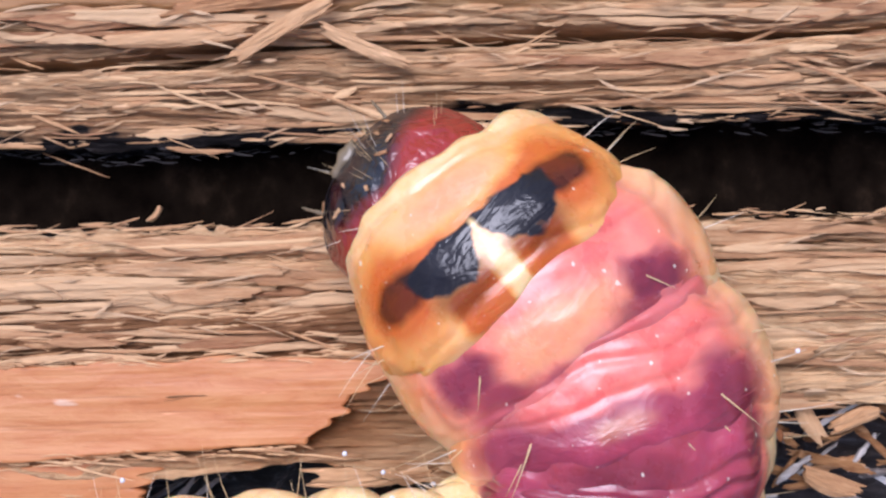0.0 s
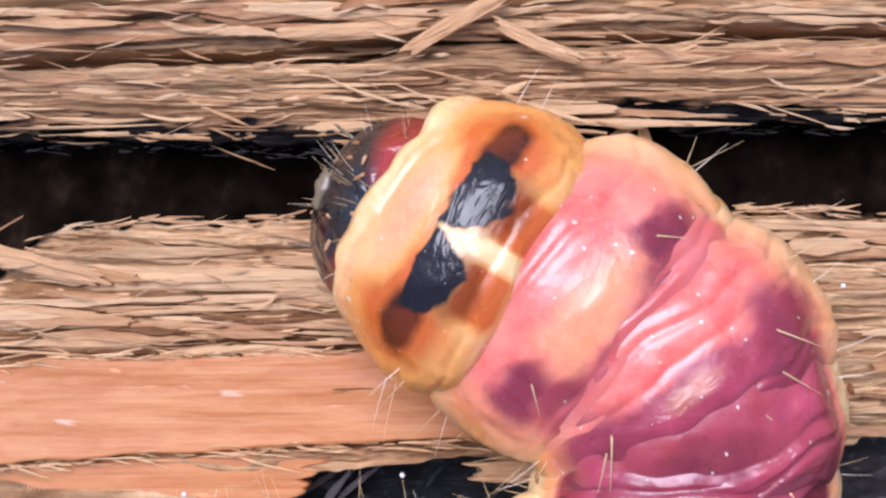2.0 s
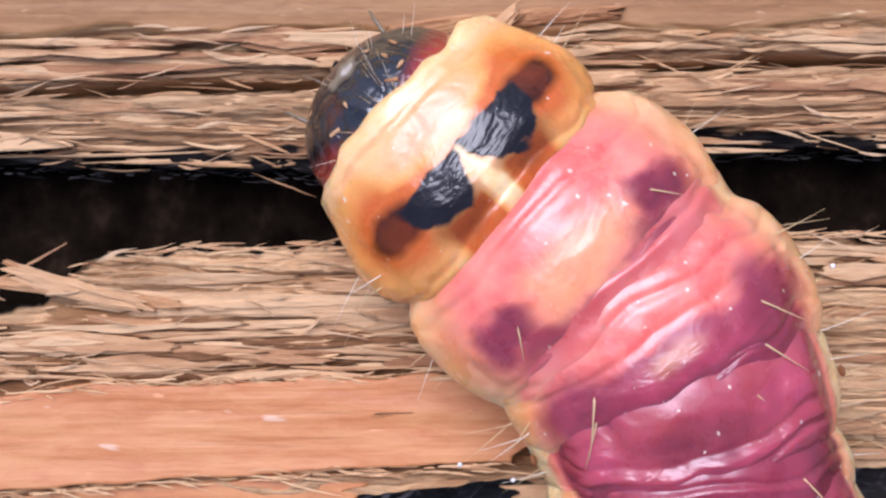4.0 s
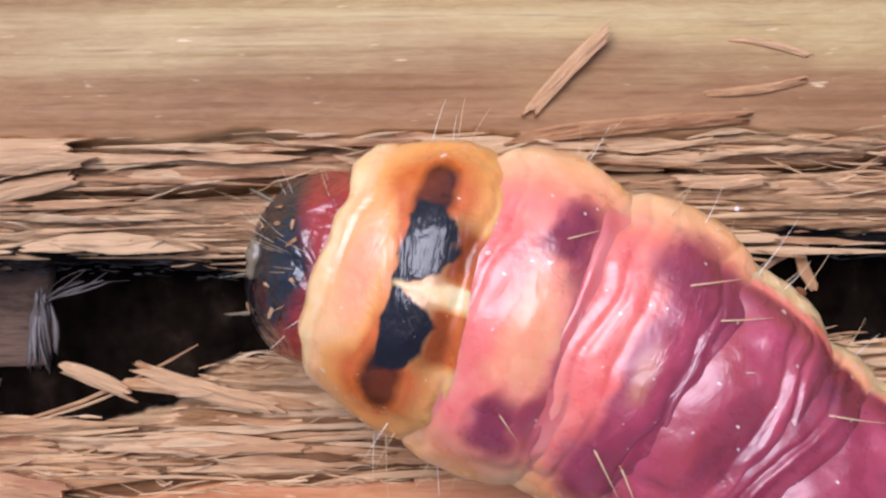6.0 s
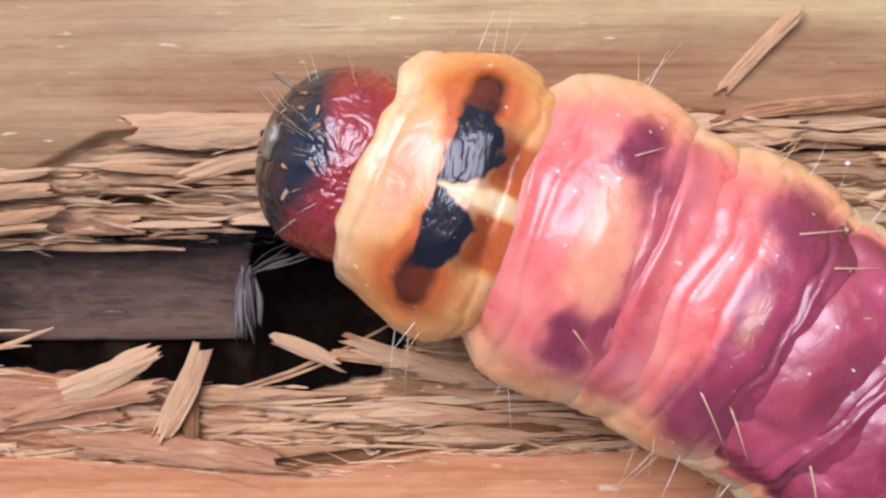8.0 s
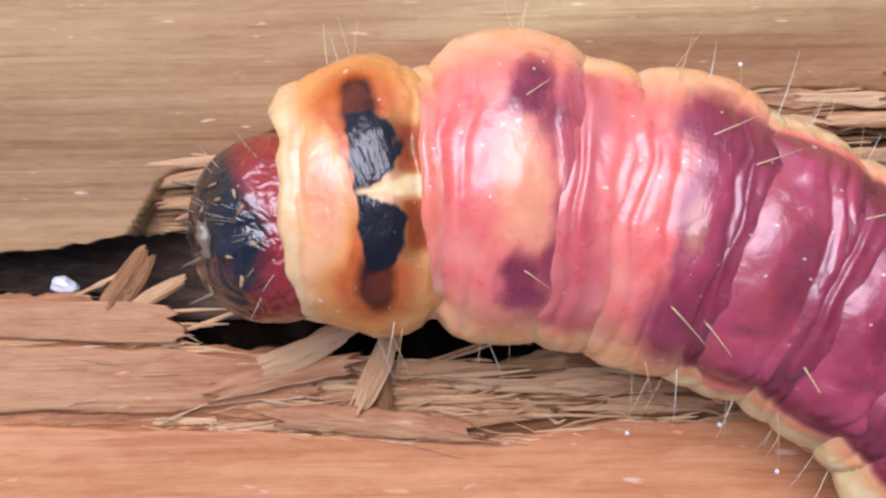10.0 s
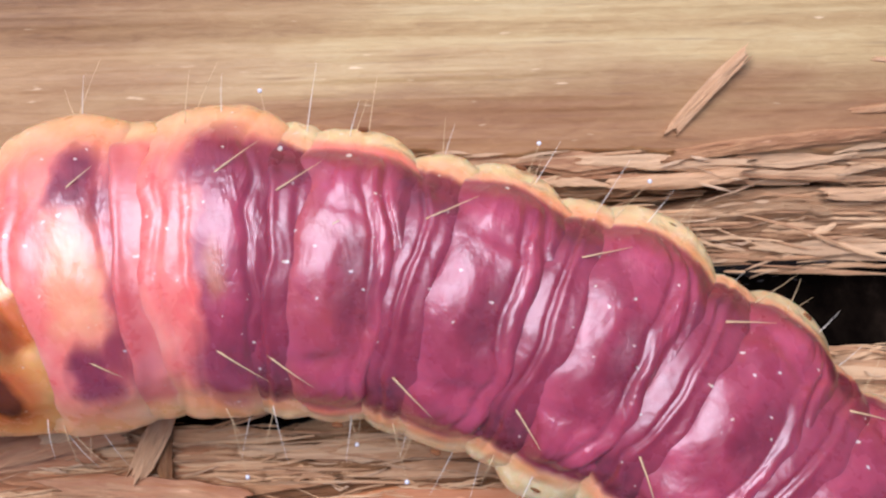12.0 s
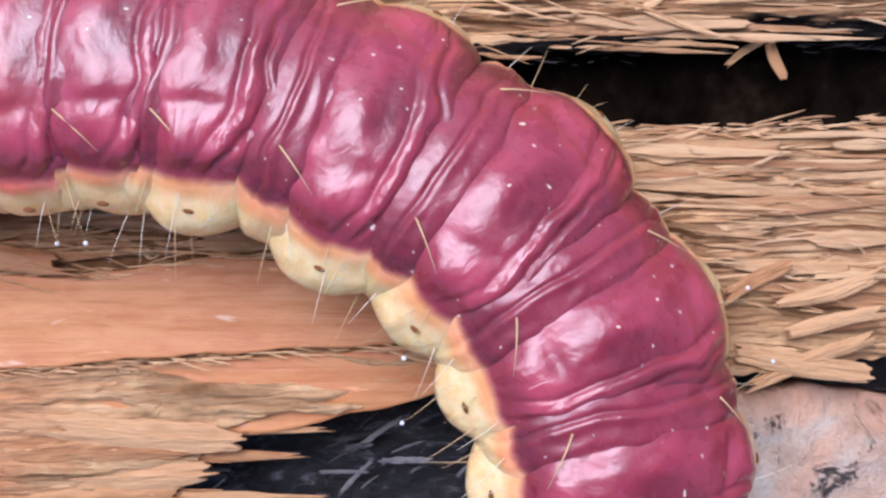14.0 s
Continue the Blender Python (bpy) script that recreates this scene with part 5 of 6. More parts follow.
# ---- movement ----
def motions():
    """Rows: t, x, y (mm), heading, dip and roll (degrees). The animal's base first, then each ring in its space."""
    base = [
        (0, 27.14, -11.2), (0.5, 26.47, -11.33), (1, 25.34, -10.87), (1.5, 23.53, -10.08), (2, 22.97, -10.64), (4.3, 21.08, -8.79),
        (4.5, 21.22, -8.95), (5, 22.35, -7.45), (5.5, 18.57, -5.07), (6, 16.26, -4.59), (6.5, 14.1, -3.76), (7, 13.1, -3.53),
        (7.5, 12.84, -3.45), (7.7, 12.69, -3.81), (9.8, 1.68, -0.94), (10, 2.21, -0.87), (10.5, 1.67, -0.65), (11, -0.7, 0.29),
        (11.5, -5.01, 1.37), (12, -5.29, 1.65), (12.5, -5.3, 1.21), (13, -5.09, 0.99), (13.5, -9.15, 1.17), (14, -9.23, -0.3),
    ]
    walk(caterpillar, [(t, pose(x * MM, y * MM, 0)) for t, x, y in base])
    lift = {"head": 3.8, "T1": ZC - 0.02, "T2": ZC + 0.05, "T3": ZC + 0.1}
    turns = {
        "head": [
            (0, -7.04, 9.09, 146.2, 21.6, 0), (0.5, -7.21, 9.28, 148.4, 23.4, 0), (1, -8.08, 10.09, 141.8, 9, 0), (1.5, -9.74, 8.05, 157.6, 12.6, 0), (2, -10.58, 7.96, 158.7, 18, 0),
            (4.3, -10.37, 11.61, 137.8, 3.6, 0), (4.5, -10.73, 12.12, 137.3, 3.6, 0), (5, -10.02, 12.39, 136.8, 0, 0), (5.5, -10.34, 9.76, 147.3, 7.2, 0), (6, -13.85, 5.56, 168.4, 10.8, 0),
            (6.5, -14.49, 6.44, 164.2, 0, 0), (7, -16.12, 7.11, 159.4, 1.8, 0), (7.5, -17.51, 7.76, 163.3, 5.4, 0), (7.7, -17.78, 8.18, 160.4, 5.4, 0), (9.8, -19.41, 1.78, 186.8, 0, 0),
            (10, -20.03, 1.87, 187.8, -1.8, 0), (10.5, -19.41, 1.92, 196.7, -1.8, 0), (11, -17.93, 0.59, 193.8, 3.6, 0), (11.5, -15.58, -2, 199.7, 12.6, 0), (12, -16.78, -2.58, 195.6, 14.4, 0),
            (12.5, -18.41, -1.45, 189.1, 14.4, 0), (13, -17.94, -1.71, 191, 14.4, 0), (13.5, -17.7, 1.09, 179, 14.4, 0), (14, -17.85, 1.28, 175.9, 14.4, 0),
        ],
        "T1": [
            (0, -4.68, 7.51, 127.3, 19.2, 0), (0.5, -5.26, 7.56, 127.2, 20.8, 0), (1, -6.31, 7.82, 134, 8, 0), (1.5, -7.49, 6.9, 149.2, 11.2, 0), (2, -8.61, 7.19, 147.6, 16, 0),
            (4.3, -8.65, 10.35, 137.1, 3.2, 0), (4.5, -8.9, 10.62, 137.2, 3.2, 0), (5, -7.9, 10.4, 132, 0, 0), (5.5, -8.06, 8.2, 144.2, 6.4, 0), (6, -11.13, 5.14, 162.1, 9.6, 0),
            (6.5, -11.11, 5.68, 160, 0, 0), (7, -12.67, 6.3, 156.3, 1.6, 0), (7.5, -14.02, 6.58, 158.9, 4.8, 0), (7.7, -14.24, 7.01, 156.7, 4.8, 0), (9.8, -15.94, 3.33, 183.5, 0, 0),
            (10, -16.96, 3.09, 184.8, -1.6, 0), (10.5, -16.45, 3.29, 188.8, -1.6, 0), (11, -15.06, 1.22, 191.8, 3.2, 0), (11.5, -13.4, -0.6, 202.4, 11.2, 0), (12, -14.84, -0.81, 204.3, 12.8, 0),
            (12.5, -15.85, -0.98, 187.8, 12.8, 0), (13, -15.38, -1.25, 191.7, 12.8, 0), (13.5, -15.1, 1.02, 179.4, 12.8, 0), (14, -15.26, 1.1, 175.8, 12.8, 0),
        ],
        "T2": [
            (0, -2.64, 5.41, 120.8, 0, 0), (0.5, -3.08, 5.55, 122.5, 0, 0), (1, -3.51, 5.67, 127.2, 0, 0), (1.5, -3.97, 5.26, 139.3, 0, 0), (2, -4.66, 5.19, 139.9, 0, 0),
            (4.3, -4.82, 6.91, 134.4, 0, 0), (4.5, -4.88, 7.15, 132.8, 0, 0), (5, -4.21, 6.58, 128.5, 0, 0), (5.5, -4.16, 5.14, 135.7, 0, 0), (6, -7.42, 3.9, 158.5, 0, 0),
            (6.5, -7.35, 4.39, 155.7, 0, 0), (7, -8.69, 4.83, 154.4, 0, 0), (7.5, -9.23, 5, 160.5, 0, 0), (7.7, -9.19, 5.07, 159.5, 0, 0), (9.8, -10.89, 3.36, 178.3, 0, 0),
            (10, -10.97, 3.38, 178.5, 0, 0), (10.5, -10.67, 3.78, 178.3, 0, 0), (11, -9.41, 2.16, 181.7, 0, 0), (11.5, -9.19, 0.79, 191.5, 0, 0), (12, -10.91, 0.27, 187.2, 0, 0),
            (12.5, -10.59, -0.01, 185.1, 0, 0), (13, -10.12, -0.29, 191.7, 0, 0), (13.5, -9.76, 0.88, 179.4, 0, 0), (14, -9.92, 0.71, 175.8, 0, 0),
        ],
        "T3": [
            (0, -0.35, 2.09, 105.8, 0, 0), (0.5, -0.61, 2.2, 108.5, 0, 0), (1, -0.62, 2.41, 113.8, 0, 0), (1.5, -0.69, 2.46, 119.4, 0, 0), (2, -1, 2.63, 124.4, 0, 0),
            (4.3, -1.42, 3.27, 121.6, 0, 0), (4.5, -1.51, 3.33, 121.4, 0, 0), (5, -1.52, 2.97, 116.2, 0, 0), (5.5, -1.41, 2.43, 123.9, 0, 0), (6, -3.41, 2.37, 151.1, 0, 0),
            (6.5, -3.22, 2.41, 149.5, 0, 0), (7, -3.72, 2.5, 149.4, 0, 0), (7.5, -3.76, 2.4, 149.9, 0, 0), (7.7, -3.71, 2.39, 148.7, 0, 0), (9.8, -4.3, 1.82, 166.7, 0, 0),
            (10, -4.35, 1.82, 166.8, 0, 0), (10.5, -4.86, 2.49, 167.8, 0, 0), (11, -4.02, 1.6, 170.8, 0, 0), (11.5, -4.59, 0.95, 177.8, 0, 0), (12, -5.49, 0.7, 181.4, 0, 0),
            (12.5, -5.07, 0.6, 183.3, 0, 0), (13, -4.83, 1.09, 183.2, 0, 0), (13.5, -4.41, 0.74, 179.4, 0, 0), (14, -4.59, 0.33, 175.8, 0, 0),
        ],
        "A1": [
            (0, 0, 0, 95.3, 0, -3), (0.5, 0, 0, 98.5, 0, -3), (1, 0, 0, 98.9, 0, -3), (1.5, 0, 0, 103.9, 0, -3), (2, 0, 0, 106.5, 0, -3),
            (4.3, 0, 0, 106.4, 0, -3), (4.5, 0, 0, 106.9, 0, -3), (5, 0, 0, 106.9, 0, -3), (5.5, 0, 0, 111.2, 0, -3), (6, 0, 0, 142.9, 0, -3),
            (6.5, 0, 0, 141.1, 0, -3), (7, 0, 0, 141.1, 0, -3), (7.5, 0, 0, 140.9, 0, -3), (7.7, 0, 0, 139.3, 0, -3), (9.8, 0, 0, 158.6, 0, -3),
            (10, 0, 0, 158.6, 0, -3), (10.5, 0, 0, 155.4, 0, -3), (11, 0, 0, 160.7, 0, -3), (11.5, 0, 0, 168.5, 0, -3), (12, 0, 0, 173.4, 0, -3),
            (12.5, 0, 0, 176.4, 0, -3), (13, 0, 0, 173.1, 0, 3), (13.5, 0, 0, 175.5, 0, 8), (14, 0, 0, 175.8, 0, 10),
        ],
        "A2": [
            (0, -0.39, -3.57, 78, 0, 0), (0.5, -0.39, -3.79, 78, 0, 0), (1, -0.36, -3.78, 78, 0, 0), (1.5, -0.38, -3.83, 81, 0, 0), (2, -0.35, -4.17, 84, 0, 0),
            (4.3, 1.37, -5.14, 94.7, 0, 0), (4.5, 1.44, -5.12, 95.8, 0, 0), (5, 1.71, -5.06, 100.8, 0, 0), (5.5, 1.25, -5.15, 93.3, 0, 0), (6, 3.77, -3.77, 129.7, 0, 0),
            (6.5, 2.54, -2.59, 131.9, 0, 0), (7, 2.77, -2.53, 135.9, 0, 0), (7.5, 3, -2.65, 134.3, 0, 0), (7.7, 2.88, -2.77, 132.1, 0, 0), (9.8, 4.01, -2.25, 155.2, 0, 0),
            (10, 4.01, -2.26, 155.1, 0, 0), (10.5, 4.83, -2.25, 147.2, 0, 0), (11, 2.96, -1.6, 157.5, 0, 0), (11.5, 4.79, -1.43, 163.6, 0, 0), (12, 5.32, -1.44, 161.8, 0, 0),
            (12.5, 5.16, -1.73, 166.8, 0, 0), (13, 5.15, -1.81, 163.7, 0, 9), (13.5, 4.39, -1, 167.1, 0, 14), (14, 3.5, -0.02, 171.7, 0, 16),
        ],
        "A3": [
            (0, -2.09, -6.32, 48, 0, 6), (0.5, -2.07, -6.7, 48, 0, 6), (1, -2.05, -6.69, 48, 0, 6), (1.5, -2.08, -6.78, 51, 0, 6), (2, -2.02, -7.39, 54, 0, 6),
            (4.3, 1.58, -10.46, 83.2, 0, 6), (4.5, 1.77, -10.44, 84.9, 0, 6), (5, 2.69, -10.3, 93.6, 0, 6), (5.5, 1, -10.45, 78.7, 0, 6), (6, 6.77, -8.17, 120.1, 0, 6),
            (6.5, 5.37, -7.11, 118.4, 0, 6), (7, 5.82, -6.9, 122, 0, 6), (7.5, 6.05, -7.02, 121.1, 0, 6), (7.7, 5.74, -7.27, 118.4, 0, 6), (9.8, 8.15, -5.61, 139.8, 0, 6),
            (10, 8.14, -5.62, 139.6, 0, 6), (10.5, 9.24, -5.26, 138.9, 0, 6), (11, 7.73, -4.01, 152, 0, 6), (11.5, 9.51, -3.3, 157, 0, 6), (12, 10.53, -3.5, 150.3, 0, 6),
            (12.5, 10.39, -3.76, 155.7, 0, 6), (13, 9.78, -3.32, 155.2, 0, 16), (13.5, 8.57, -2.34, 161.5, 0, 18), (14, 7.59, -0.61, 164.8, 0, 20),
        ],
        "A4": [
            (0, -4.75, -7.77, 20, 0, 14), (0.5, -4.71, -8.24, 20, 0, 14), (1, -4.72, -8.25, 20, 0, 14), (1.5, -4.76, -8.35, 23, 0, 14), (2, -4.67, -9.12, 26, 0, 14),
            (4.3, 0.79, -15.73, 73.5, 0, 14), (4.5, 1.14, -15.74, 75.7, 0, 14), (5, 3.05, -15.64, 87.5, 0, 14), (5.5, -0.51, -15.55, 66.3, 0, 14), (6, 9.05, -13, 111.9, 0, 14),
            (6.5, 7.39, -12.05, 109.5, 0, 14), (7, 8.08, -11.73, 113.3, 0, 14), (7.5, 8.32, -11.85, 112.3, 0, 14), (7.7, 7.77, -12.2, 109.2, 0, 14), (9.8, 11.69, -9.61, 131.3, 0, 14),
            (10, 11.65, -9.64, 130.9, 0, 14), (10.5, 13.21, -8.84, 131.8, 0, 14), (11, 12.33, -6.74, 148.6, 0, 14), (11.5, 14.3, -5.68, 151, 0, 14), (12, 15.36, -6.64, 137.5, 0, 14),
            (12.5, 14.9, -6.55, 144.5, 0, 14), (13, 13.75, -5.53, 142.9, 0, 18), (13.5, 13.46, -4.34, 155.5, 0, 20), (14, 13.46, -3.09, 156.9, 0, 20),
        ],
        "A5": [
            (0, -7.72, -8, 2, 0, 19), (0.5, -7.67, -8.49, 2, 0, 19), (1, -7.71, -8.52, 2, 0, 19), (1.5, -7.75, -8.61, 5, 0, 19), (2, -7.65, -9.43, 8, 0, 19),
            (4.3, -0.84, -20.81, 65.3, 0, 19), (4.5, -0.28, -20.88, 67.8, 0, 19), (5, 2.86, -20.98, 82.3, 0, 19), (5.5, -3.03, -20.25, 55.7, 0, 19), (6, 10.66, -18.09, 105, 0, 19),
            (6.5, 8.66, -17.23, 102, 0, 19), (7, 9.64, -16.84, 105.9, 0, 19), (7.5, 9.87, -16.96, 104.9, 0, 19), (7.7, 9.02, -17.39, 101.4, 0, 19), (9.8, 14.62, -14.07, 124, 0, 19),
            (10, 14.56, -14.12, 123.6, 0, 19), (10.5, 16.72, -12.86, 125.8, 0, 19), (11, 16.77, -9.72, 145.6, 0, 19), (11.5, 18.87, -8.46, 146.5, 0, 19), (12, 19.15, -10.39, 128, 0, 19),
            (12.5, 18.6, -9.47, 136.2, 0, 19), (13, 17.85, -8.47, 135.6, 0, 19), (13.5, 18.31, -7.35, 142, 0, 19), (14, 18.74, -6.34, 138.8, 0, 19),
        ],
        "A6": [
            (0, -10.69, -7.9, -2, 0, 19), (0.5, -10.61, -8.4, -2, 0, 19), (1, -10.7, -8.45, -2, 0, 19), (1.5, -10.73, -8.52, 1, 0, 19), (2, -10.62, -9.36, 4, 0, 19),
            (4.3, -3.15, -25.63, 58.2, 0, 19), (4.5, -2.36, -25.8, 61.1, 0, 19), (5, 2.22, -26.28, 77.8, 0, 19), (5.5, -6.34, -24.44, 46.7, 0, 19), (6, 11.67, -23.34, 99.1, 0, 19),
            (6.5, 9.28, -22.54, 95.5, 0, 19), (7, 10.55, -22.1, 99.6, 0, 19), (7.5, 10.78, -22.23, 98.6, 0, 19), (7.7, 9.61, -22.7, 94.8, 0, 19), (9.8, 17.01, -18.85, 117.8, 0, 19),
            (10, 16.91, -18.92, 117.3, 0, 19), (10.5, 19.82, -17.21, 120.7, 0, 19), (11, 21.06, -12.92, 143.2, 0, 19), (11.5, 23.22, -11.57, 142.8, 0, 19), (12, 22.26, -14.73, 119.3, 0, 19),
            (12.5, 21.62, -13.86, 122.1, 0, 19), (13, 21.26, -12.93, 115.8, 0, 19), (13.5, 22.03, -11.54, 121.3, 0, 19), (14, 22.32, -11.55, 111.4, 0, 19),
        ],
        "A7": [
            (0, -13.66, -7.74, -4, 0, 19), (0.5, -13.56, -8.23, -4, 0, 19), (1, -13.69, -8.3, -4, 0, 19), (1.5, -13.71, -8.35, -1, 0, 19), (2, -13.6, -9.21, 2, 0, 19),
            (4.3, -5.99, -30.15, 52.3, 0, 19), (4.5, -4.96, -30.47, 55.5, 0, 19), (5, 1.18, -31.53, 74.1, 0, 19), (5.5, -10.22, -28.1, 39.1, 0, 19), (6, 12.17, -28.66, 94.1, 0, 19),
            (6.5, 9.34, -27.88, 90.1, 0, 19), (7, 10.92, -27.43, 94.2, 0, 19), (7.5, 11.14, -27.56, 93.2, 0, 19), (7.7, 9.6, -28.05, 89.2, 0, 19), (9.8, 18.89, -23.85, 112.6, 0, 19),
            (10, 18.75, -23.94, 112, 0, 19), (10.5, 22.55, -21.81, 116.3, 0, 19), (11, 25.22, -16.28, 141.1, 0, 19), (11.5, 27.37, -14.94, 139.6, 0, 19), (12, 24.71, -19.47, 111.9, 0, 19),
            (12.5, 23.87, -18.7, 113.5, 0, 19), (13, 22.96, -17.95, 98.6, 0, 19), (13.5, 23.57, -16.61, 100, 0, 19), (14, 23.59, -16.69, 94.2, 0, 19),
        ],
        "A8": [
            (0, -16.62, -7.46, 354, 0, 19), (0.5, -16.5, -7.94, 354, 0, 19), (1, -16.68, -8.03, 354, 0, 19), (1.5, -16.69, -8.07, 357, 0, 19), (2, -16.57, -8.93, 360, 0, 19),
            (4.3, -9.27, -34.37, 407.2, 0, 19), (4.5, -8, -34.87, 410.6, 0, 19), (5, -0.17, -36.7, 430.9, 0, 19), (5.5, -14.54, -31.24, 392.6, 0, 19), (6, 12.23, -34.01, 449.8, 0, 19),
            (6.5, 8.91, -33.21, 445.4, 0, 19), (7, 10.82, -32.78, 449.7, 0, 19), (7.5, 11.02, -32.9, 448.6, 0, 19), (7.7, 9.11, -33.37, 444.4, 0, 19), (9.8, 20.33, -29, 468.1, 0, 19),
            (10, 20.14, -29.1, 467.5, 0, 19), (10.5, 24.93, -26.6, 472.6, 0, 19), (11, 29.25, -19.79, 499.3, 0, 19), (11.5, 31.34, -18.53, 496.8, 0, 19), (12, 26.56, -24.48, 465.6, 0, 19),
            (12.5, 25.41, -23.81, 466.2, 0, 19), (13, 23.2, -23.25, 444, 0, 19), (13.5, 23.62, -21.92, 445.4, 0, 19), (14, 23.36, -22, 439.6, 0, 19),
        ],
        "A9": [
            (0, -19.47, -7.11, 352, 0, 19), (0.5, -19.34, -7.58, 352, 0, 19), (1, -19.56, -7.7, 352, 0, 19), (1.5, -19.56, -7.7, 355, 0, 19), (2, -19.44, -8.57, 358, 0, 19),
            (4.3, -12.9, -38.3, 402.9, 0, 19), (4.5, -11.37, -39.02, 406.5, 0, 19), (5, -1.8, -41.8, 428.1, 0, 19), (5.5, -19.17, -33.91, 387.1, 0, 19), (6, 11.92, -39.34, 446.2, 0, 19),
            (6.5, 8.07, -38.49, 441.5, 0, 19), (7, 10.31, -38.1, 445.8, 0, 19), (7.5, 10.5, -38.23, 444.7, 0, 19), (7.7, 8.19, -38.64, 440.3, 0, 19), (9.8, 21.4, -34.24, 464.3, 0, 19),
            (10, 21.14, -34.35, 463.7, 0, 19), (10.5, 27.02, -31.52, 469.5, 0, 19), (11, 33.19, -23.42, 497.7, 0, 19), (11.5, 35.14, -22.29, 494.5, 0, 19), (12, 27.89, -29.66, 460.2, 0, 19),
            (12.5, 26.33, -29.08, 460, 0, 19), (13, 22.16, -28.47, 431.6, 0, 19), (13.5, 22.4, -27.09, 433, 0, 19), (14, 21.87, -27.11, 427.2, 0, 19),
        ],
        "ann_T1": [
            (0, -3.88, 6.76, 124, 8.4, 0), (0.5, -4.45, 6.94, 124.9, 9.1, 0), (1, -5.17, 7.01, 130.6, 3.5, 0), (1.5, -6.01, 6.25, 144.3, 4.9, 0), (2, -6.85, 6.32, 143.7, 7, 0),
            (4.3, -6.9, 8.78, 135.7, 1.4, 0), (4.5, -7.05, 9.03, 135, 1.4, 0), (5, -6.17, 8.62, 130.2, 0, 0), (5.5, -6.32, 6.82, 139.9, 2.8, 0), (6, -9.57, 4.6, 161.3, 4.2, 0),
            (6.5, -9.61, 5.15, 159.3, 0, 0), (7, -11.1, 5.73, 156.8, 0.7, 0), (7.5, -12.06, 5.93, 161.2, 2.1, 0), (7.7, -12.14, 6.19, 159.6, 2.1, 0), (9.8, -13.41, 3.35, 180.9, 0, 0),
            (10, -13.96, 3.24, 181.7, -0.7, 0), (10.5, -13.56, 3.53, 183.6, -0.7, 0), (11, -12.24, 1.69, 186.8, 1.4, 0), (11.5, -11.3, 0.1, 197, 4.9, 0), (12, -12.87, -0.27, 195.7, 5.6, 0),
            (12.5, -13.22, -0.5, 186.4, 5.6, 0), (13, -12.75, -0.77, 191.7, 5.6, 0), (13.5, -12.43, 0.95, 179.4, 5.6, 0), (14, -12.59, 0.91, 175.8, 5.6, 0),
        ],
        "ann_T2": [
            (0, -1.49, 3.75, 113.3, 0, 0), (0.5, -1.84, 3.88, 115.5, 0, 0), (1, -2.07, 4.04, 120.5, 0, 0), (1.5, -2.33, 3.86, 129.3, 0, 0), (2, -2.83, 3.91, 132.1, 0, 0),
            (4.3, -3.12, 5.09, 128, 0, 0), (4.5, -3.19, 5.24, 127.1, 0, 0), (5, -2.87, 4.78, 122.3, 0, 0), (5.5, -2.79, 3.79, 129.8, 0, 0), (6, -5.42, 3.13, 154.8, 0, 0),
            (6.5, -5.28, 3.4, 152.6, 0, 0), (7, -6.2, 3.66, 151.9, 0, 0), (7.5, -6.49, 3.7, 155.2, 0, 0), (7.7, -6.45, 3.73, 154.1, 0, 0), (9.8, -7.59, 2.59, 172.5, 0, 0),
            (10, -7.66, 2.6, 172.7, 0, 0), (10.5, -7.76, 3.13, 173.1, 0, 0), (11, -6.72, 1.88, 176.3, 0, 0), (11.5, -6.89, 0.87, 184.7, 0, 0), (12, -8.2, 0.49, 184.3, 0, 0),
            (12.5, -7.83, 0.29, 184.2, 0, 0), (13, -7.48, 0.4, 187.4, 0, 0), (13.5, -7.09, 0.81, 179.4, 0, 0), (14, -7.25, 0.52, 175.8, 0, 0),
        ],
        "ann_T3": [
            (0, -0.16, 0.94, 100, 0, -1.7), (0.5, -0.27, 0.99, 103, 0, -1.7), (1, -0.28, 1.08, 105.6, 0, -1.7), (1.5, -0.31, 1.1, 110.8, 0, -1.7), (2, -0.45, 1.18, 114.5, 0, -1.7),
            (4.3, -0.64, 1.47, 113.3, 0, -1.7), (4.5, -0.68, 1.5, 113.5, 0, -1.7), (5, -0.68, 1.34, 111.1, 0, -1.7), (5.5, -0.63, 1.09, 116.9, 0, -1.7), (6, -1.54, 1.07, 146.6, 0, -1.7),
            (6.5, -1.45, 1.08, 144.9, 0, -1.7), (7, -1.67, 1.12, 144.8, 0, -1.7), (7.5, -1.69, 1.08, 145, 0, -1.7), (7.7, -1.67, 1.08, 143.6, 0, -1.7), (9.8, -1.93, 0.82, 162.3, 0, -1.7),
            (10, -1.96, 0.82, 162.3, 0, -1.7), (10.5, -2.18, 1.12, 161, 0, -1.7), (11, -1.81, 0.72, 165.3, 0, -1.7), (11.5, -2.07, 0.43, 172.7, 0, -1.7), (12, -2.47, 0.32, 177, 0, -1.7),
            (12.5, -2.28, 0.27, 179.5, 0, -1.7), (13, -2.17, 0.49, 177.6, 0, 1.7), (13.5, -1.98, 0.33, 177.3, 0, 4.4), (14, -2.07, 0.15, 175.8, 0, 5.5),
        ],
        "ann_A1": [
            (0, -0.22, -2.04, 85.44, 0, -1.3), (0.5, -0.22, -2.16, 86.81, 0, -1.3), (1, -0.21, -2.15, 86.99, 0, -1.3), (1.5, -0.22, -2.18, 90.85, 0, -1.3), (2, -0.2, -2.37, 93.67, 0, -1.3),
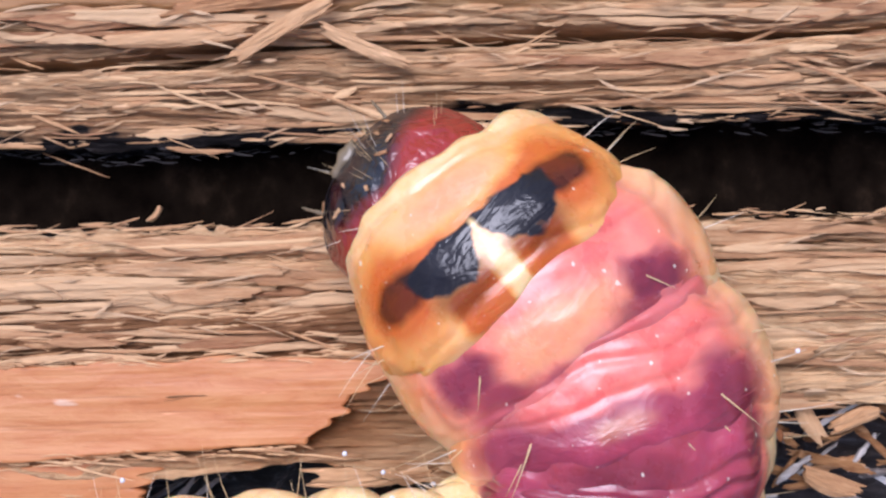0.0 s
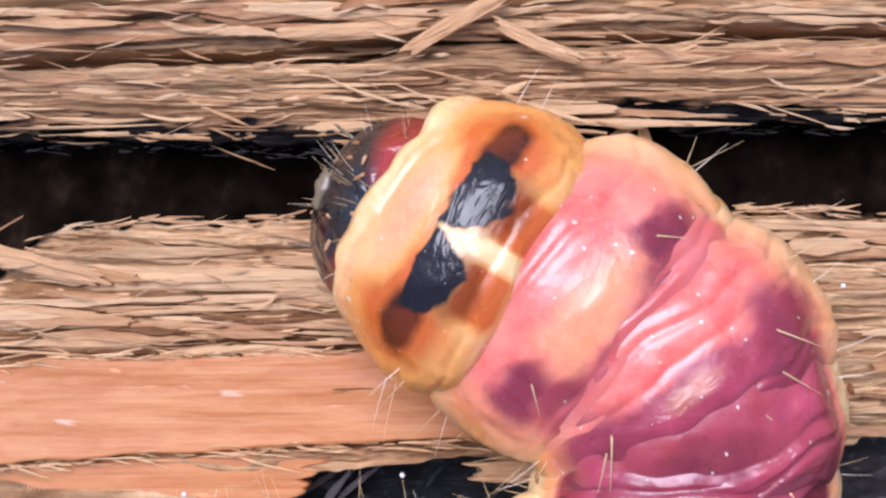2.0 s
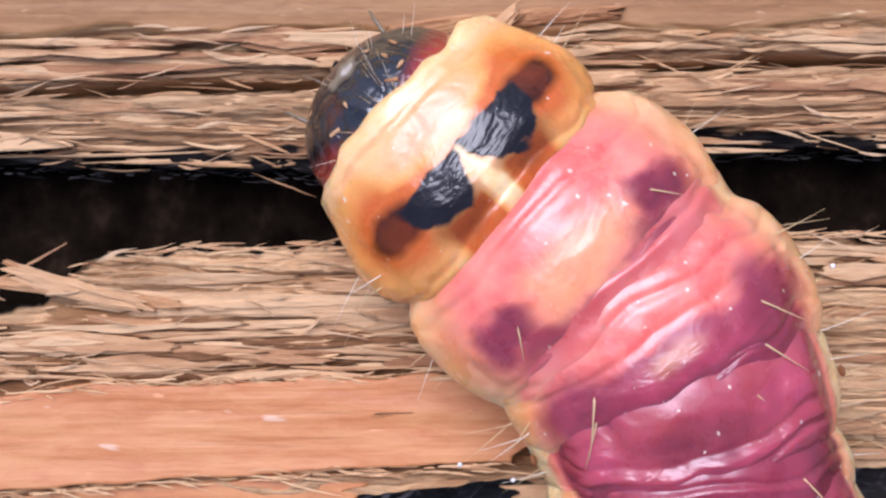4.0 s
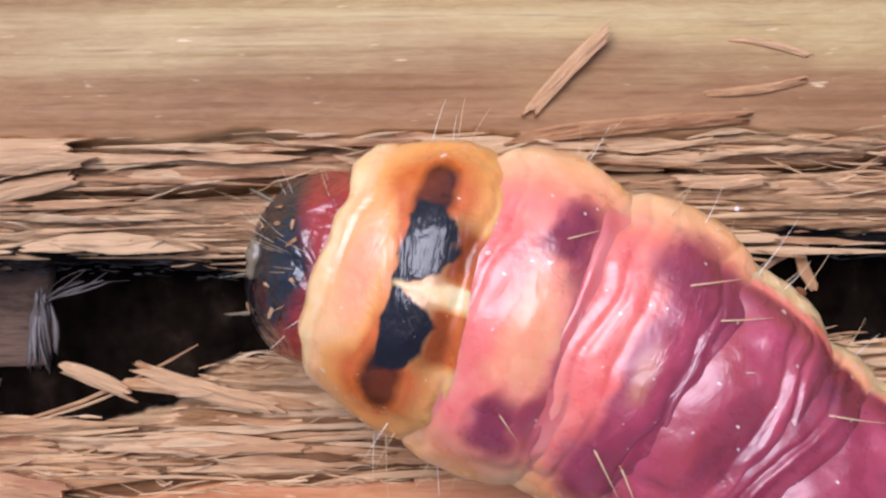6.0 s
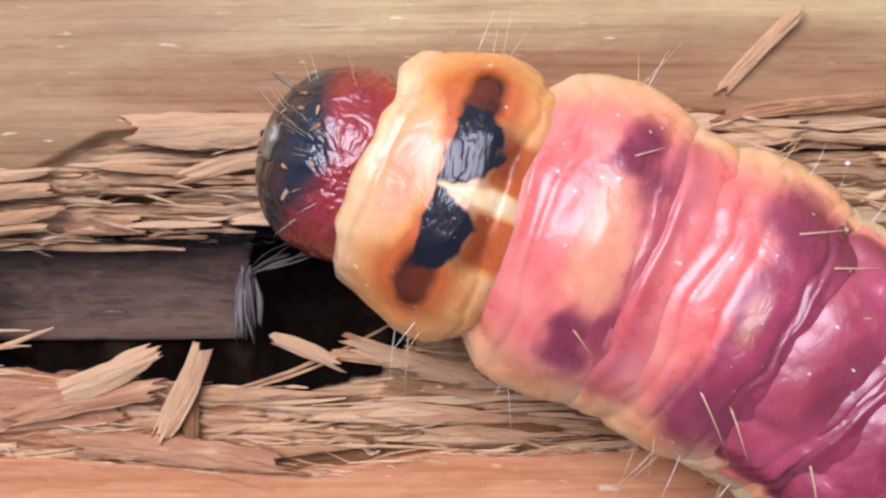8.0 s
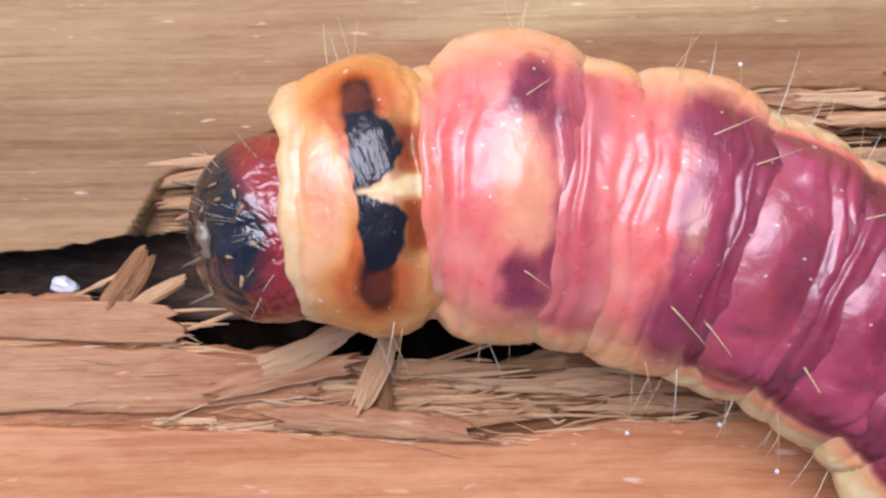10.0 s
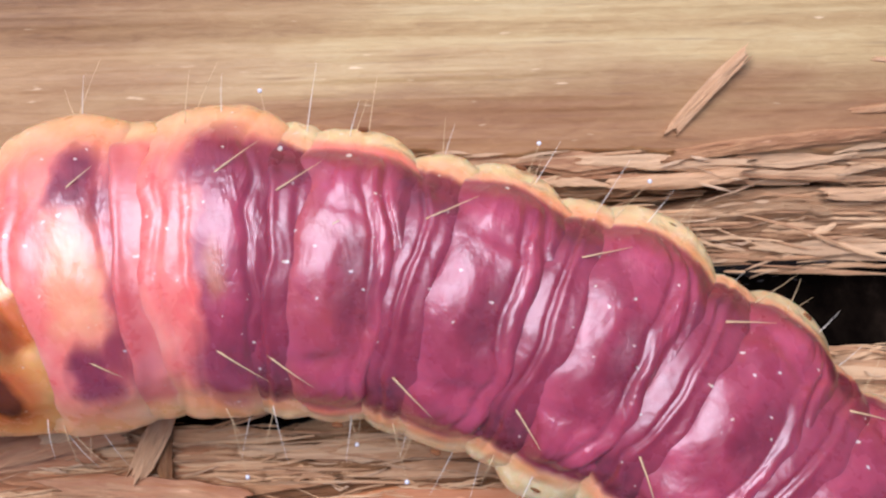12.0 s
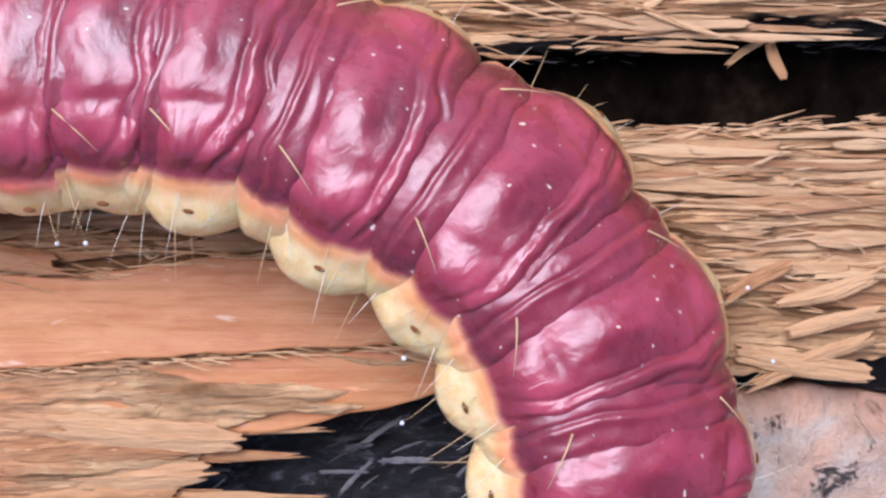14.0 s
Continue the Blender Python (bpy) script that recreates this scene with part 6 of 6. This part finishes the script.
            (4.3, 0.78, -2.93, 99.8, 0, -1.3), (4.5, 0.82, -2.92, 100.6, 0, -1.3), (5, 0.97, -2.88, 103.4, 0, -1.3), (5.5, 0.71, -2.94, 101, 0, -1.3), (6, 2.15, -2.15, 135.4, 0, -1.3),
            (6.5, 1.45, -1.48, 135.9, 0, -1.3), (7, 1.58, -1.44, 138.2, 0, -1.3), (7.5, 1.71, -1.51, 137.1, 0, -1.3), (7.7, 1.64, -1.58, 135.2, 0, -1.3), (9.8, 2.28, -1.28, 156.7, 0, -1.3),
            (10, 2.28, -1.29, 156.6, 0, -1.3), (10.5, 2.75, -1.28, 150.7, 0, -1.3), (11, 1.69, -0.91, 158.9, 0, -1.3), (11.5, 2.73, -0.81, 165.7, 0, -1.3), (12, 3.03, -0.82, 166.8, 0, -1.3),
            (12.5, 2.94, -0.99, 170.9, 0, -1.3), (13, 2.94, -1.03, 167.7, 0, 6.4), (13.5, 2.5, -0.57, 170.7, 0, 11.4), (14, 2, -0.01, 173.5, 0, 13.4),
        ],
        "ann_A2": [
            (0, -1.36, -5.14, 60.9, 0, 3.4), (0.5, -1.34, -5.44, 60.9, 0, 3.4), (1, -1.32, -5.44, 60.9, 0, 3.4), (1.5, -1.35, -5.51, 63.9, 0, 3.4), (2, -1.3, -6, 66.9, 0, 3.4),
            (4.3, 1.49, -8.17, 88.2, 0, 3.4), (4.5, 1.63, -8.15, 89.6, 0, 3.4), (5, 2.27, -8.05, 96.7, 0, 3.4), (5.5, 1.11, -8.17, 85, 0, 3.4), (6, 5.48, -6.28, 124.2, 0, 3.4),
            (6.5, 4.15, -5.17, 124.2, 0, 3.4), (7, 4.51, -5.02, 128, 0, 3.4), (7.5, 4.74, -5.14, 126.8, 0, 3.4), (7.7, 4.51, -5.34, 124.3, 0, 3.4), (9.8, 6.37, -4.16, 146.4, 0, 3.4),
            (10, 6.36, -4.17, 146.3, 0, 3.4), (10.5, 7.34, -3.97, 142.4, 0, 3.4), (11, 5.68, -2.97, 154.4, 0, 3.4), (11.5, 7.48, -2.5, 159.9, 0, 3.4), (12, 8.29, -2.62, 155.2, 0, 3.4),
            (12.5, 8.14, -2.89, 160.5, 0, 3.4), (13, 7.79, -2.67, 158.8, 0, 13), (13.5, 6.77, -1.77, 163.9, 0, 16.3), (14, 5.83, -0.36, 167.8, 0, 18.3),
        ],
        "ann_A3": [
            (0, -3.6, -7.15, 32.04, 0, 10.6), (0.5, -3.58, -7.58, 32.04, 0, 10.6), (1, -3.57, -7.58, 32.04, 0, 10.6), (1.5, -3.61, -7.68, 35.04, 0, 10.6), (2, -3.53, -8.38, 38.04, 0, 10.6),
            (4.3, 1.13, -13.46, 77.7, 0, 10.6), (4.5, 1.41, -13.46, 79.7, 0, 10.6), (5, 2.9, -13.34, 90.1, 0, 10.6), (5.5, 0.14, -13.36, 71.6, 0, 10.6), (6, 8.07, -10.92, 115.4, 0, 10.6),
            (6.5, 6.52, -9.93, 113.4, 0, 10.6), (7, 7.11, -9.66, 117, 0, 10.6), (7.5, 7.35, -9.78, 116.1, 0, 10.6), (7.7, 6.9, -10.08, 113.2, 0, 10.6), (9.8, 10.16, -7.89, 135, 0, 10.6),
            (10, 10.14, -7.91, 134.6, 0, 10.6), (10.5, 11.5, -7.3, 134.8, 0, 10.6), (11, 10.35, -5.57, 150.1, 0, 10.6), (11.5, 12.24, -4.66, 153.6, 0, 10.6), (12, 13.29, -5.29, 143, 0, 10.6),
            (12.5, 12.96, -5.35, 149.3, 0, 10.6), (13, 12.04, -4.58, 148.2, 0, 17.1), (13.5, 11.36, -3.48, 158.1, 0, 19.1), (14, 10.94, -2.02, 160.3, 0, 20),
        ],
        "ann_A4": [
            (0, -6.44, -7.9, 9.74, 0, 16.9), (0.5, -6.4, -8.39, 9.74, 0, 16.9), (1, -6.42, -8.4, 9.74, 0, 16.9), (1.5, -6.46, -8.5, 12.74, 0, 16.9), (2, -6.37, -9.3, 15.74, 0, 16.9),
            (4.3, -0.14, -18.63, 68.8, 0, 16.9), (4.5, 0.33, -18.67, 71.2, 0, 16.9), (5, 2.94, -18.68, 84.5, 0, 16.9), (5.5, -1.95, -18.23, 60.2, 0, 16.9), (6, 9.97, -15.9, 108, 0, 16.9),
            (6.5, 8.11, -15.01, 105.2, 0, 16.9), (7, 8.97, -14.64, 109.1, 0, 16.9), (7.5, 9.21, -14.77, 108.1, 0, 16.9), (7.7, 8.48, -15.16, 104.8, 0, 16.9), (9.8, 13.36, -12.15, 127.1, 0, 16.9),
            (10, 13.3, -12.19, 126.7, 0, 16.9), (10.5, 15.21, -11.13, 128.3, 0, 16.9), (11, 14.86, -8.44, 146.9, 0, 16.9), (11.5, 16.91, -7.26, 148.5, 0, 16.9), (12, 17.52, -8.78, 132.1, 0, 16.9),
            (12.5, 17.01, -8.21, 139.8, 0, 16.9), (13, 16.08, -7.2, 138.8, 0, 18.6), (13.5, 16.22, -6.05, 147.8, 0, 19.4), (14, 16.47, -4.94, 146.6, 0, 19.4),
        ],
        "ann_A5": [
            (0, -9.41, -7.95, -0.28, 0, 19), (0.5, -9.35, -8.44, -0.28, 0, 19), (1, -9.42, -8.48, -0.28, 0, 19), (1.5, -9.45, -8.56, 2.72, 0, 19), (2, -9.35, -9.39, 5.72, 0, 19),
            (4.3, -2.16, -23.56, 61.3, 0, 19), (4.5, -1.47, -23.68, 64, 0, 19), (5, 2.5, -24, 79.7, 0, 19), (5.5, -4.92, -22.64, 50.5, 0, 19), (6, 11.24, -21.08, 101.6, 0, 19),
            (6.5, 9.01, -20.26, 98.3, 0, 19), (7, 10.16, -19.84, 102.3, 0, 19), (7.5, 10.39, -19.97, 101.3, 0, 19), (7.7, 9.36, -20.42, 97.7, 0, 19), (9.8, 15.98, -16.79, 120.5, 0, 19),
            (10, 15.9, -16.85, 120, 0, 19), (10.5, 18.49, -15.34, 122.9, 0, 19), (11, 19.21, -11.54, 144.3, 0, 19), (11.5, 21.35, -10.23, 144.4, 0, 19), (12, 20.93, -12.87, 123, 0, 19),
            (12.5, 20.32, -11.97, 128.2, 0, 19), (13, 19.79, -11.01, 124.3, 0, 19), (13.5, 20.43, -9.73, 130.2, 0, 19), (14, 20.78, -9.31, 123.2, 0, 19),
        ],
        "ann_A6": [
            (0, -12.38, -7.81, -3.14, 0, 19), (0.5, -12.29, -8.3, -3.14, 0, 19), (1, -12.41, -8.36, -3.14, 0, 19), (1.5, -12.43, -8.42, -0.14, 0, 19), (2, -12.32, -9.28, 2.86, 0, 19),
            (4.3, -4.77, -28.21, 54.9, 0, 19), (4.5, -3.84, -28.46, 57.9, 0, 19), (5, 1.63, -29.27, 75.7, 0, 19), (5.5, -8.55, -26.53, 42.3, 0, 19), (6, 11.96, -26.37, 96.3, 0, 19),
            (6.5, 9.31, -25.59, 92.4, 0, 19), (7, 10.76, -25.14, 96.5, 0, 19), (7.5, 10.99, -25.27, 95.6, 0, 19), (7.7, 9.61, -25.75, 91.6, 0, 19), (9.8, 18.08, -21.7, 114.8, 0, 19),
            (10, 17.95, -21.78, 114.3, 0, 19), (10.5, 21.38, -19.83, 118.2, 0, 19), (11, 23.43, -14.84, 142, 0, 19), (11.5, 25.59, -13.49, 141, 0, 19), (12, 23.66, -17.44, 115, 0, 19),
            (12.5, 22.9, -16.62, 117.2, 0, 19), (13, 22.23, -15.79, 106, 0, 19), (13.5, 22.91, -14.43, 109.2, 0, 19), (14, 23.05, -14.48, 101.6, 0, 19),
        ],
        "ann_A7": [
            (0, -15.35, -7.58, 354.86, 0, 19), (0.5, -15.24, -8.07, 354.86, 0, 19), (1, -15.4, -8.15, 354.86, 0, 19), (1.5, -15.41, -8.19, 357.86, 0, 19), (2, -15.3, -9.05, 360.86, 0, 19),
            (4.3, -7.86, -32.56, 409.4, 0, 19), (4.5, -6.69, -32.98, 412.7, 0, 19), (5, 0.41, -34.48, 432.3, 0, 19), (5.5, -12.68, -29.89, 395.4, 0, 19), (6, 12.2, -31.71, 451.6, 0, 19),
            (6.5, 9.09, -30.92, 447.4, 0, 19), (7, 10.86, -30.48, 451.6, 0, 19), (7.5, 11.07, -30.61, 450.6, 0, 19), (7.7, 9.32, -31.09, 446.5, 0, 19), (9.8, 19.71, -26.78, 470, 0, 19),
            (10, 19.54, -26.88, 469.4, 0, 19), (10.5, 23.91, -24.54, 474.2, 0, 19), (11, 27.51, -18.28, 500.1, 0, 19), (11.5, 29.64, -16.99, 498, 0, 19), (12, 25.77, -22.33, 468.3, 0, 19),
            (12.5, 24.75, -21.61, 469.3, 0, 19), (13, 23.1, -20.97, 450.3, 0, 19), (13.5, 23.6, -19.63, 451.6, 0, 19), (14, 23.46, -19.72, 445.9, 0, 19),
        ],
        "ann_A8": [
            (0, -18.25, -7.26, 352.86, 0, 19), (0.5, -18.12, -7.74, 352.86, 0, 19), (1, -18.32, -7.84, 352.86, 0, 19), (1.5, -18.33, -7.86, 355.86, 0, 19), (2, -18.21, -8.72, 358.86, 0, 19),
            (4.3, -11.34, -36.61, 404.8, 0, 19), (4.5, -9.92, -37.24, 408.3, 0, 19), (5, -1.1, -39.61, 429.3, 0, 19), (5.5, -17.18, -32.76, 389.4, 0, 19), (6, 12.05, -37.05, 447.7, 0, 19),
            (6.5, 8.43, -36.22, 443.2, 0, 19), (7, 10.53, -35.81, 447.4, 0, 19), (7.5, 10.73, -35.94, 446.4, 0, 19), (7.7, 8.59, -36.38, 442.1, 0, 19), (9.8, 20.94, -31.99, 465.9, 0, 19),
            (10, 20.71, -32.09, 465.3, 0, 19), (10.5, 26.12, -29.4, 470.8, 0, 19), (11, 31.49, -21.86, 498.4, 0, 19), (11.5, 33.51, -20.67, 495.5, 0, 19), (12, 27.32, -27.44, 462.5, 0, 19),
            (12.5, 25.94, -26.82, 462.6, 0, 19), (13, 22.61, -26.23, 437, 0, 19), (13.5, 22.92, -24.86, 438.3, 0, 19), (14, 22.51, -24.91, 432.5, 0, 19),
        ],
    }
    # two loose splinters that the animal pushes aside as it crawls over them
    first, second = LOOSE[0], LOOSE[1]
    walk(first, [(t, pose(x * MM, y * MM, 0.1 * MM, 0, 0, a)) for t, x, y, a in ((0, 11.6, 4.5, 27.5), (2.2, 11.6, 4.5, 27.5), (3.2, 10.6, 5.6, 36), (4.3, 11.4, 3.6, 45), (5, 11.4, 3.9, 45), (5.5, 10.5, 8.0, 45), (6, 9.7, 7.6, 45), (7, 9.1, 7.6, 45), (14, 9.1, 7.6, 45))])
    walk(second, [(t, pose(x * MM, y * MM, z * MM, 0, 0, a)) for t, x, y, z, a in ((0, 15.4, 6.0, 0.3, -24), (2.2, 15.4, 6.0, 0.3, -24), (3.2, 15.8, 5.4, 0.1, -12), (4.3, 16.0, 4.9, -0.3, 0), (14, 16.0, 4.9, -0.3, 0))])
    for key, rows in turns.items():
        z = lift.get(key, ZC + 0.08)
        nod = 0.045 if key == "head" else 0.0
        walk(RINGS[key], [(t, pose(x * MM, y * MM, (z - nod * p) * MM, q, p, a)) for t, x, y, a, p, q in rows])


motions()
